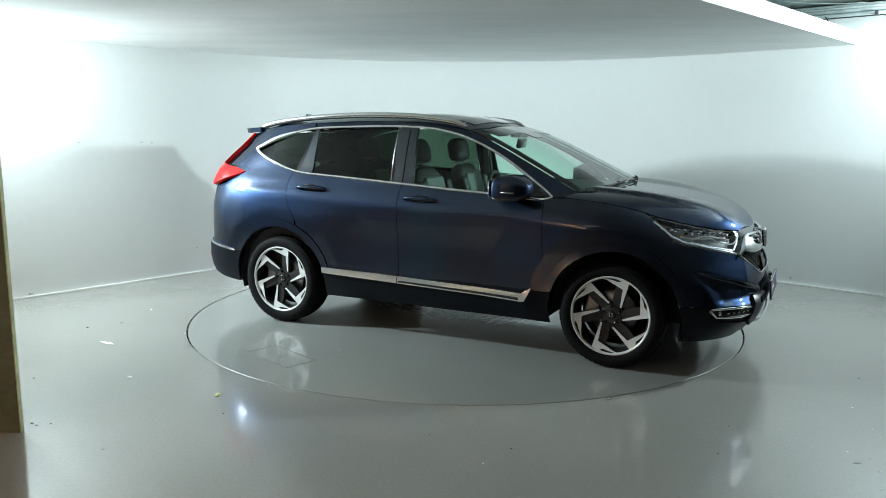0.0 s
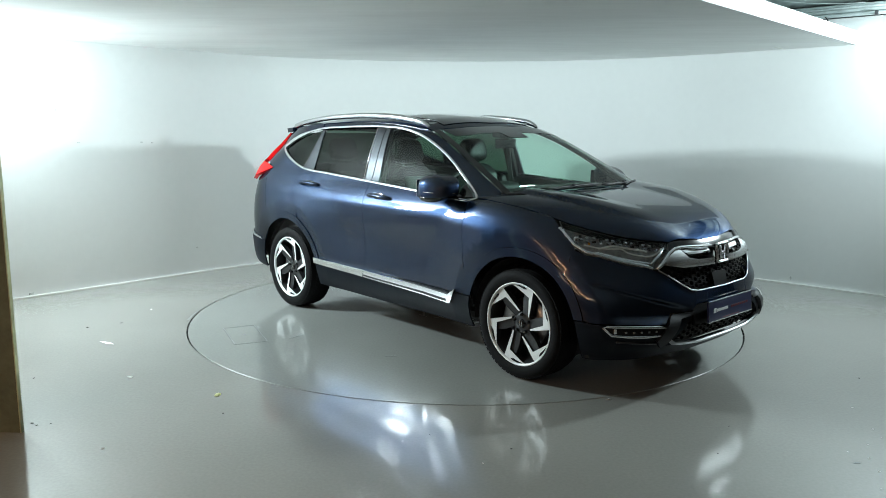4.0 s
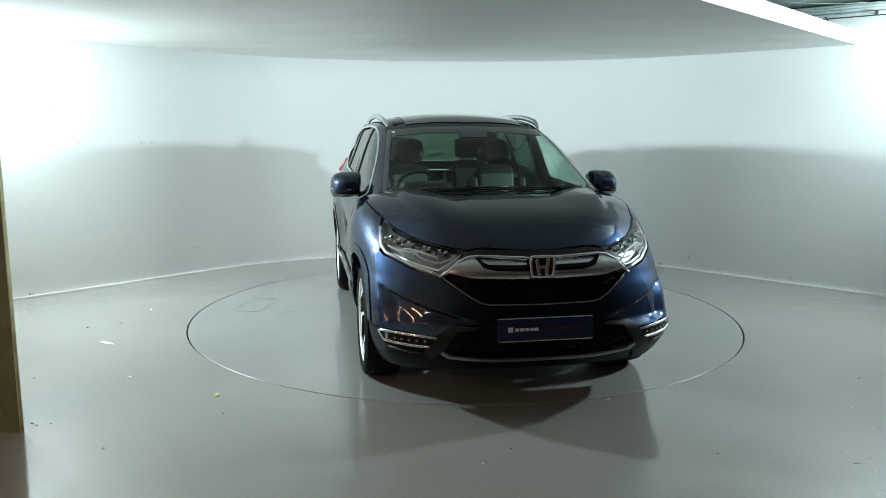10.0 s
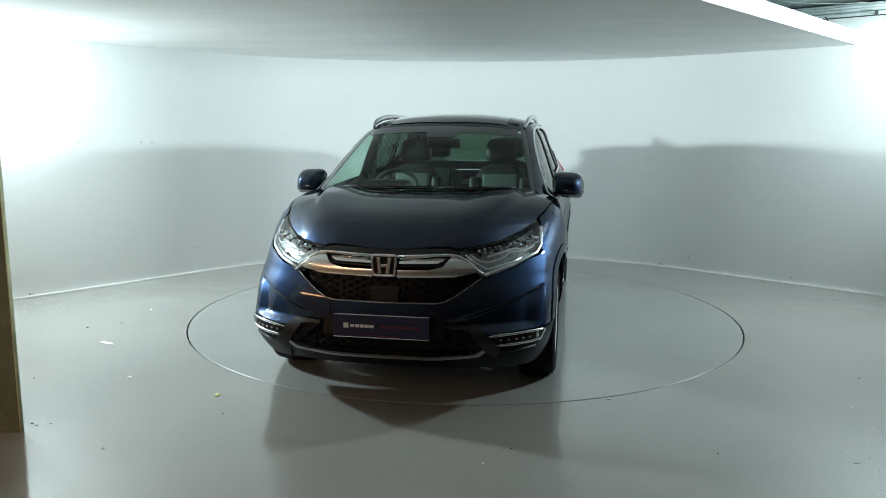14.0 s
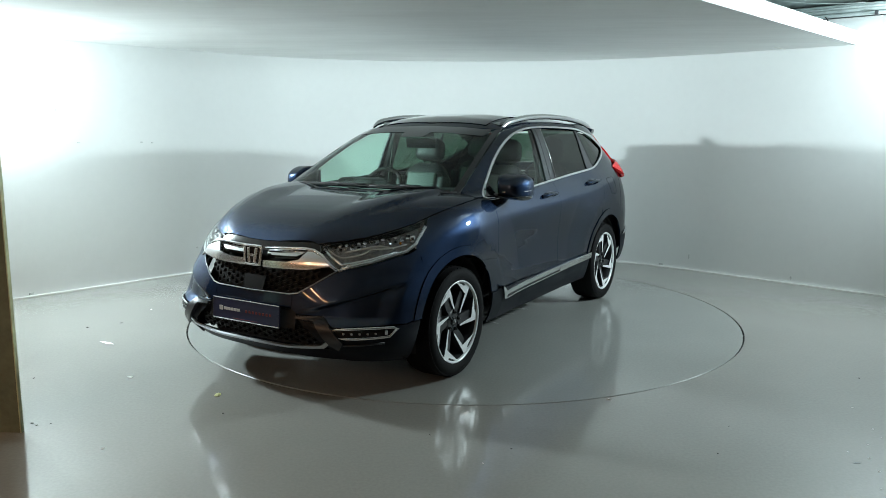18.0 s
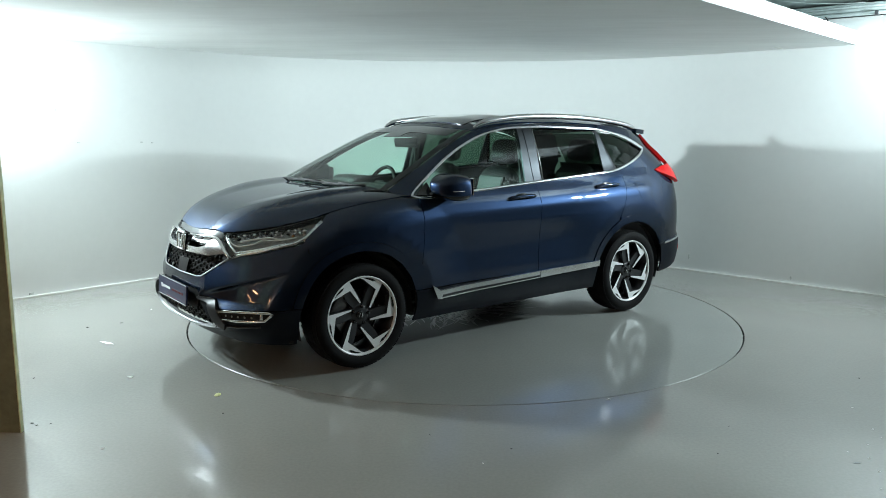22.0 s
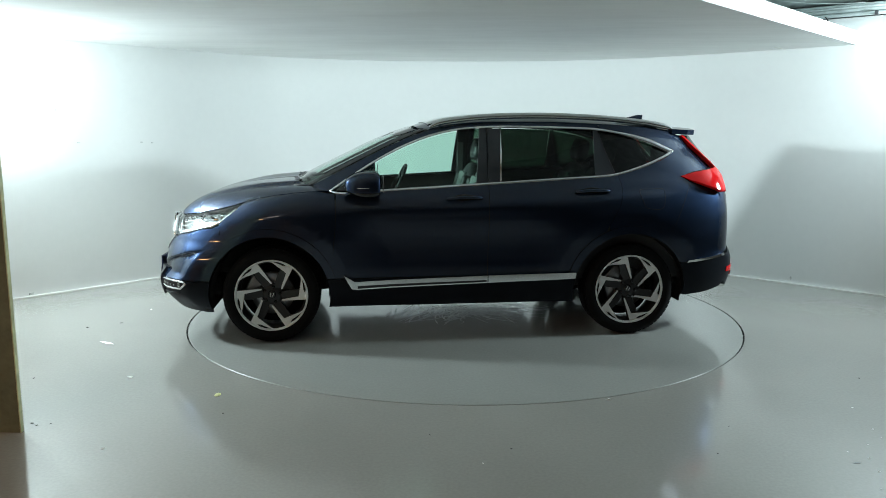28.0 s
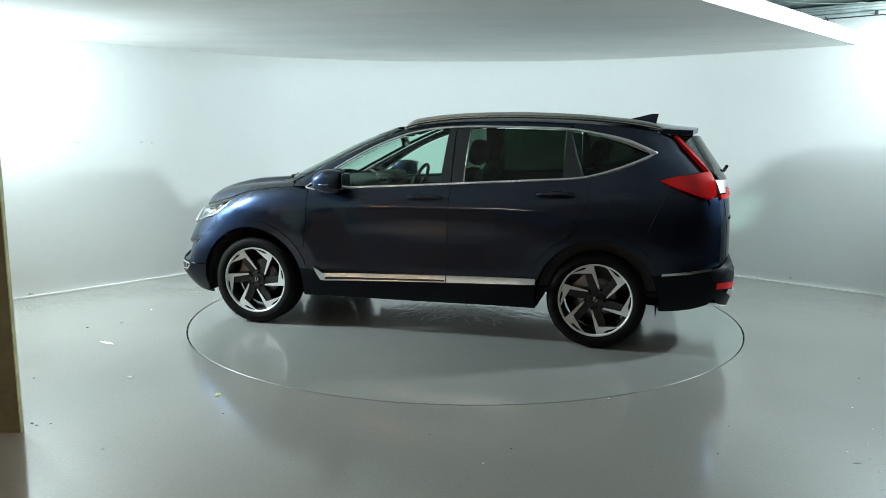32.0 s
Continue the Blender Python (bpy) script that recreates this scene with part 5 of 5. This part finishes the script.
# ---- under and inside ----
def liner(cx, low, high):
    """Inner arch over a wheel."""
    def make():
        bm = bmesh.new()
        rows = []
        for k in range(19):
            a = radians(low + (high - low) * k / 18)
            rows.append([bm.verts.new((cx + 0.425 * math.cos(a), y, 0.345 + 0.425 * math.sin(a))) for y in (0.48, 0.87)])
        for A, B in zip(rows, rows[1:]):
            bm.faces.new((A[0], A[1], B[1], B[0]))
        bm.faces.new([r[0] for r in rows])
        return bm
    return make


for cx, low, high in ((1.345, -14, 185), (-1.332, -4, 194)):
    both("arch_liner", liner(cx, low, high), M_DARK, car, "black wheel arch liner")
# black fillers added to keep the gaps round wheels and bumpers dark
both("dark_filler", lambda: box_bm((0.24, 0.30, 0.18), (1.84, 0.52, 0.37), 0.06, 3), M_DARK, car, "black filling behind the bumper corner")
both("dark_filler", lambda: box_bm((0.30, 0.34, 0.18), (-1.92, 0.58, 0.42), 0.06, 3), M_DARK, car, "black filling behind the rear bumper")
both("dark_filler", lambda: box_bm((0.03, 0.46, 0.24), (1.80, 0.60, 0.345), 0.008, 1), M_DARK, car, "black plate added to block light in the front arch")
both("dark_filler", lambda: box_bm((0.05, 0.50, 0.20), (-1.785, 0.60, 0.39), 0.008, 1), M_DARK, car, "black plate added to block light behind the rear wheel")
both("dark_filler", lambda: box_bm((0.05, 0.44, 0.20), (-0.885, 0.60, 0.36), 0.008, 1), M_DARK, car, "black plate added to block light ahead of the rear wheel")
part("underbody", at_car(box_bm((1.75, 1.56, 0.10), (0.0, 0, 0.30), 0.03)), M_DARK, car, "dark underbody")
part("underbody", at_car(box_bm((0.95, 0.94, 0.22), (1.60, 0, 0.36), 0.05)), M_DARK, car, "dark front underbody")
part("underbody", at_car(box_bm((1.10, 0.94, 0.20), (-1.60, 0, 0.38), 0.05)), M_DARK, car, "dark rear underbody")
part("engine_bay", at_car(box_bm((0.80, 1.20, 0.36), (1.42, 0, 0.64), 0.05)), M_DARK, car, "dark filling behind the grille")
part("cabin_floor", at_car(box_bm((2.6, 1.50, 0.06), (-0.5, 0, 0.38), 0.02)), M_CABIN, car)
for sd in (1, -1):
    panel("door_card", [(0.84, 1.075), (0.84, 0.42), (-1.9, 0.42), (-1.9, 1.19), (-1.2, 1.17), (-0.25, 1.13)], lambda x, z: Vector((x, body_y(max(-1.7, x), min(z, 1.0)) - 0.10, z)), M_CABIN, car, "black inner door panel", sides=(sd,), step=0.15, gap=0)
part("load_cover", at_car(box_bm((0.75, 1.36, 0.03), (-1.62, 0, 1.0), 0.01)), M_CABIN, car, "black load cover")
part("tail_inner", at_car(box_bm((0.04, 1.25, 0.60), (-2.05, 0, 0.80), 0.01)), M_CABIN, car)
part("headlining", at_car(box_bm((1.75, 1.10, 0.02), (-0.78, 0, 1.585), 0.008)), M_LEATHER, car, "grey headlining")
dash = part("dashboard", at_car(box_bm((0.55, 1.44, 0.16), (0.83, 0, 1.045), 0.06, 4)), M_CABIN, car, "black dashboard", True)
part("instrument_hood", at_car(box_bm((0.20, 0.36, 0.10), (0.62, -0.38, 1.12), 0.04, 3)), M_CABIN, dash, "", True)
part("screen", at_car(box_bm((0.02, 0.22, 0.12), (0.58, 0.02, 1.07), 0.008, 2, pose(0, 0, 0, 0, -15, 0))), M_GLOSS, dash, "black centre screen")
part("centre_console", at_car(box_bm((0.95, 0.26, 0.30), (0.12, 0, 0.62), 0.05, 3)), M_CABIN, car, "", True)
ring = [Vector((0.0, 0.185 * math.cos(a), 0.185 * math.sin(a))) for a in np.linspace(0, 2 * math.pi, 33)[:-1]]
TILT = pose(0.36, -0.38, 1.055, 0, -24, 0)
steer = part("steering_wheel", at_car(tube_bm(ring, 0.016, 10, True), TILT), M_BLACKSEAT, car, "black leather steering wheel", True)
part("steering_hub", at_car(box_bm((0.05, 0.13, 0.12), (0.02, 0, 0), 0.03, 3), TILT), M_CABIN, steer, "", True)
for a in (0, 180, 270):
    part("steering_spoke", at_car(box_bm((0.02, 0.14, 0.035), (0.01, 0.11, 0), 0.008, 2), TILT @ pose(0, 0, 0, a, 0, 0)), M_SATIN, steer)


def cushion(size, at, tilt):
    bm = box_bm(size, (0, 0, 0), min(size) * 0.35, 4)
    bm.transform(CAR @ Matrix.Translation(at) @ pose(0, 0, 0, 0, tilt, 0))
    return bm


def pad(size, at, tilt):
    """A soft rounded pad."""
    bm = bmesh.new()
    bmesh.ops.create_uvsphere(bm, u_segments=24, v_segments=14, radius=1.0)
    sq = lambda t, p: math.copysign(abs(t) ** p, t)
    for v in bm.verts:
        c = v.co.copy()
        v.co = Vector((sq(c.x, 0.7) * size[0] / 2, sq(c.y, 0.55) * size[1] / 2 * (1 - 0.12 * c.z), sq(c.z, 0.6) * size[2] / 2))
    bm.transform(CAR @ Matrix.Translation(at) @ pose(0, 0, 0, 0, tilt, 0))
    return bm


def seat(x, y, w, z=0.62):
    st = part("seat", cushion((0.54, w, 0.16), (x, y, z), -6), M_BLACKSEAT, car, "black leather seat with pale grey panels", True)
    part("seat_panel", cushion((0.44, w * 0.56, 0.05), (x + 0.01, y, z + 0.075), -6), M_LEATHER, st, "pale grey seat panel", True)
    back = part("backrest", pad((0.17, w * 0.98, 0.68), (x - 0.34, y, z + 0.30), -16), M_BLACKSEAT, st, "", True)
    part("backrest_panel", cushion((0.05, w * 0.58, 0.50), (x - 0.27, y, z + 0.31), -16), M_LEATHER, st, "pale grey backrest panel", True)
    for s2 in (1, -1):
        part("bolster", cushion((0.13, 0.09, 0.50), (x - 0.29, y + s2 * w * 0.42, z + 0.28), -16), M_BLACKSEAT, st, "", True)
        part("headrest_post", at_car(tube_bm([(x - 0.435, y + 0.06 * s2, z + 0.57), (x - 0.46, y + 0.06 * s2, z + 0.68)], 0.007, 8)), M_CHROME, st, "chrome headrest post", True)
    part("headrest", pad((0.13, 0.27, 0.20), (x - 0.465, y, z + 0.745), -12), M_BLACKSEAT, st, "black headrest", True)
    return st


for x, y, w in ((0.10, 0.37, 0.50), (0.10, -0.37, 0.50), (-0.82, 0.36, 0.52), (-0.82, -0.36, 0.52)):
    seat(x, y, w)
part("rear_mirror", at_car(box_bm((0.03, 0.25, 0.075), (0.36, 0, 1.435), 0.012, 3, pose(0, 0, 0, 0, 10, 8))), M_GLOSS, car, "black interior mirror", True)
part("camera_pod", at_car(box_bm((0.10, 0.16, 0.05), (0.34, 0, 1.505), 0.015, 2)), M_CABIN, car, "black sensor pod behind the windscreen", True)
both("seat_belt", lambda: box_bm((0.05, 0.008, 0.36), (-0.24, 0.70, 1.25), 0.002, 1, pose(0, 0, 0, 10, 0, 0)), M_LEATHER, car, "grey seat belt")
both("inner_pillar", lambda: box_bm((0.10, 0.04, 0.46), (-0.26, 0.715, 1.34), 0.012, 2, pose(0, 0, 0, 19, 0, 0)), M_CABIN, car)

panel("inner_quarter", [(-1.72, 1.39), (-1.63, 1.45), (-1.60, 1.52), (-1.84, 1.52), (-2.05, 1.25), (-2.10, 1.05), (-1.5, 1.05), (-1.5, 1.27)], S_side, M_CABIN, car, "black inner rear quarter trim", lift=-0.05, gap=0)

# small chrome lettering on the tailgate, as plain bars
for k in range(4):
    part("tailgate_badge", at_car(box_bm((0.006, 0.026, 0.022), tuple(S_tail(0.56 - 0.034 * k, 0.93) + Vector((-0.002, 0, 0))), 0.003, 1)), M_CHROME, car, "chrome badge bar")

# ---- small things on the floor, the turntable and the walls ----
hatch = new("hatch")
hatch.parent = turntable
HA, HB, HC, HD = (Vector(p) for p in ((-0.83, -1.79), (-0.77, -1.56), (-0.29, -1.715), (-0.36, -1.935)))
for p, q, wide in ((HA, HB, 0.4), (HB, HC, 0.9), (HC, HD, 0.4), (HD, HA, 0.9)):
    u = (q - p).normalized() * 0.004
    w = Vector((-u.y, u.x)) * wide
    part("hatch_joint", on_table([tuple(p - w), tuple(q - w), tuple(q + w), tuple(p + w)], 0.0012), M_SKID, hatch, "dark joint of the access hatch")
part("hatch_lock", lathe_bm([(0.0, 0.0014), (0.012, 0.0014), (0.014, -0.002), (0.0, -0.002)], 12, "Z"), M_SKID, hatch, "small dark lock of the hatch").matrix_basis = pose(-0.5625, -1.75, 0)
for pts, wd in (([(-1.27, -1.883), (-1.42, -1.77), (-1.603, -1.589)], 0.006), ([(-0.247, -1.558), (-0.272, -1.427)], 0.007), ([(0.58, -1.30), (0.63, -1.24)], 0.006)):
    L = [Vector(p) for p in pts]
    n = [(b - a).normalized() for a, b in zip(L, L[1:])]
    n.append(n[-1])
    part("rubber_mark", on_table([tuple(p + Vector((-k.y, k.x)) * wd) for p, k in zip(L, n)] + [tuple(p - Vector((-k.y, k.x)) * wd) for p, k in zip(L[::-1], n[::-1])], 0.001), M_SKID, turntable, "black rubber mark")


def scrap(name, x, y, size, flat, turn, material, label, category, lift=0.004, seed=1):
    """A crumpled flake that lies on the floor."""
    rnd = random.Random(seed)
    bm = bmesh.new()
    n = 9
    rim = [bm.verts.new((size * math.cos(2 * math.pi * k / n) * rnd.uniform(0.6, 1.1), size * flat * math.sin(2 * math.pi * k / n) * rnd.uniform(0.6, 1.1), rnd.uniform(0.0005, lift))) for k in range(n)]
    mid = bm.verts.new((0, 0, lift * 0.8))
    low = [bm.verts.new((v.co.x * 0.97, v.co.y * 0.97, 0.0)) for v in rim]
    for k in range(n):
        j = (k + 1) % n
        bm.faces.new((rim[k], rim[j], mid)), bm.faces.new((low[k], low[j], rim[j], rim[k]))
    bm.faces.new(low[::-1])
    bmesh.ops.recalc_face_normals(bm, faces=bm.faces[:])
    ob = part(name, bm, material)
    ob.matrix_basis = pose(x, y, 0.0, 0, 0, turn)
    return tagged(ob, label, category, "litter on the floor")


scrap("paper_scrap", -2.58, -1.08, 0.07, 0.28, -28, M_SCRAP, "torn white paper scrap lying on the grey floor", "paper", seed=2)
scrap("paper_scrap", -2.08, -1.83, 0.022, 0.8, 20, M_SCRAP, "tiny white paper scrap on the grey floor", "paper", seed=3)
scrap("paper_scrap", 0.848, -2.116, 0.018, 0.3, 10, M_SCRAP, "thin pale sliver beside the turntable joint", "paper", seed=4)
scrap("leaf", -1.431, -2.137, 0.026, 0.7, 60, M_LEAF, "small yellow-green leaf on the grey floor", "leaf", 0.008, seed=5)
for k, (x, y, s) in enumerate(((-2.931, -0.66, 0.016), (-2.73, -0.511, 0.016), (-1.309, -2.42, 0.011), (2.501, -1.676, 0.012), (1.237, -2.85, 0.008), (0.242, -2.833, 0.008), (1.408, -2.503, 0.008), (-2.668, -1.879, 0.01),
                                (-3.487, -0.081, 0.014), (-0.166, -2.674, 0.007), (-2.27, -2.60, 0.014), (-2.23, -2.625, 0.012), (-2.17, -2.60, 0.008), (3.1, -0.2, 0.008), (-3.3, 0.5, 0.01))):
    scrap("dirt_crumb", x, y, s * 0.65, 0.7, 37 * k, M_CRUMB, "dark crumb of dirt on the grey floor", "dirt", 0.004, seed=10 + k)
for k, (x, y, s) in enumerate(((-2.678, -0.046, 0.01), (-1.75, -2.9, 0.008), (0.1, -3.0, 0.006), (2.2, -2.2, 0.007), (2.152, -2.513, 0.006), (2.137, -2.625, 0.007), (1.942, -2.881, 0.006), (1.915, -3.022, 0.007), (1.83, -3.2, 0.006), (1.877, -2.807, 0.005), (2.02, -2.72, 0.005), (2.05, -2.86, 0.006))):
    scrap("paint_chip", x, y, s, 0.8, 50 * k, M_SCRAP, "tiny white chip on the grey floor", "chip", 0.003, seed=40 + k)


scrap("dirt_crumb", 1.857, -2.934, 0.022, 0.5, 12, M_SKID, "flat grey smear of dirt on the grey floor", "dirt", 0.002, seed=70)


def wall_mark(name, x, y, z, tx, ty, w, h, material, label):
    """A scuff or knob on the curved wall."""
    a = math.degrees(math.atan2(ty, tx))
    ob = part(name, box_bm((w, 0.006, h), (0, 0, 0), min(w, h) * 0.35, 2), material)
    ob.matrix_basis = pose(x + 0.012 * ty, y - 0.012 * tx, z, 0, 0, a)
    ob.parent = wall_back
    return tagged(ob, label)


# a worn, brushed patch in the middle of the turntable, under the car
M_BRUSH_D = mat("dark_worn_streak", (0.245, 0.255, 0.24), 0.3, grain=0.4, scale=30)
M_BRUSH_L = mat("pale_worn_streak", (0.42, 0.44, 0.41), 0.30, grain=0.3, scale=30)
rnd = random.Random(8)
for material, count, label in ((M_BRUSH_D, 130, "dark worn streaks in the floor coat"), (M_BRUSH_L, 110, "pale worn streaks in the floor coat")):
    bm = bmesh.new()
    for k in range(count):
        x, y = rnd.gauss(-0.03, 0.24), rnd.gauss(0.03, 0.13)
        a = rnd.gauss(0.9 if x > 0 else -0.5, 0.45)
        ln, wd = rnd.uniform(0.04, 0.17), rnd.uniform(0.004, 0.014)
        u, w, c = Vector((math.cos(a), math.sin(a), 0)), Vector((-math.sin(a), math.cos(a), 0)), Vector((x, y, 0.0006 + 0.00001 * k))
        bow = w * rnd.uniform(-0.02, 0.02)
        q = [bm.verts.new(c + u * (s2 * ln) + bow * (1 - s2 * s2) + w * wd * g * (1 - 0.9 * s2 * s2)) for s2, g in ((-1, 1), (-0.4, 1), (0.4, 1), (1, 1), (1, -1), (0.4, -1), (-0.4, -1), (-1, -1))]
        bm.faces.new((q[0], q[1], q[6], q[7])), bm.faces.new((q[1], q[2], q[5], q[6])), bm.faces.new((q[2], q[3], q[4], q[5]))
    tagged(part("worn_patch", bm, material, turntable), label, kind="stuff")

M_SCUFF = mat("grey_wall_scuff", (0.58, 0.60, 0.59), 0.7, grain=0.3, scale=90)
for x, y, z, tx, ty, w, h in ((2.512, 2.067, 0.153, 0.76, -0.65, 0.012, 0.05), (3.332, 1.339, 0.061, 0.76, -0.66, 0.018, 0.03), (-2.873, 1.669, 0.273, 0.66, 0.75, 0.02, 0.014), (-3.762, 0.645, 1.701, 0.66, 0.75, 0.012, 0.02),
                                (-3.639, 0.786, 1.401, 0.66, 0.75, 0.03, 0.008), (-3.233, 1.251, 1.40, 0.66, 0.76, 0.03, 0.010), (-3.163, 1.331, 1.393, 0.66, 0.76, 0.022, 0.010), (2.258, 2.27, 0.03, 0.80, -0.59, 0.05, 0.02), (-3.979, 0.396, 0.03, 0.66, 0.75, 0.04, 0.02)):
    wall_mark("scuff", x, y, z, tx, ty, w, h, M_SCUFF, "")
part("ceiling_line", prism_bm([(2.985, 1.30), (2.995, 1.292), (3.19, 1.503), (3.18, 1.511)], H_CEIL - 0.003, H_CEIL), M_SCRAP, ceiling, "short pale line on the ceiling")


def motions():
    """The turntable turns at an even pace and carries the car."""
    for thing in (turntable, car):
        walk(thing, [(t, pose(0, 0, 0, 0, 0, -24.95 - 5.265 * t)) for t in (0, 4, 8, 12, 16, 20, 24, 28, 32)])


motions()
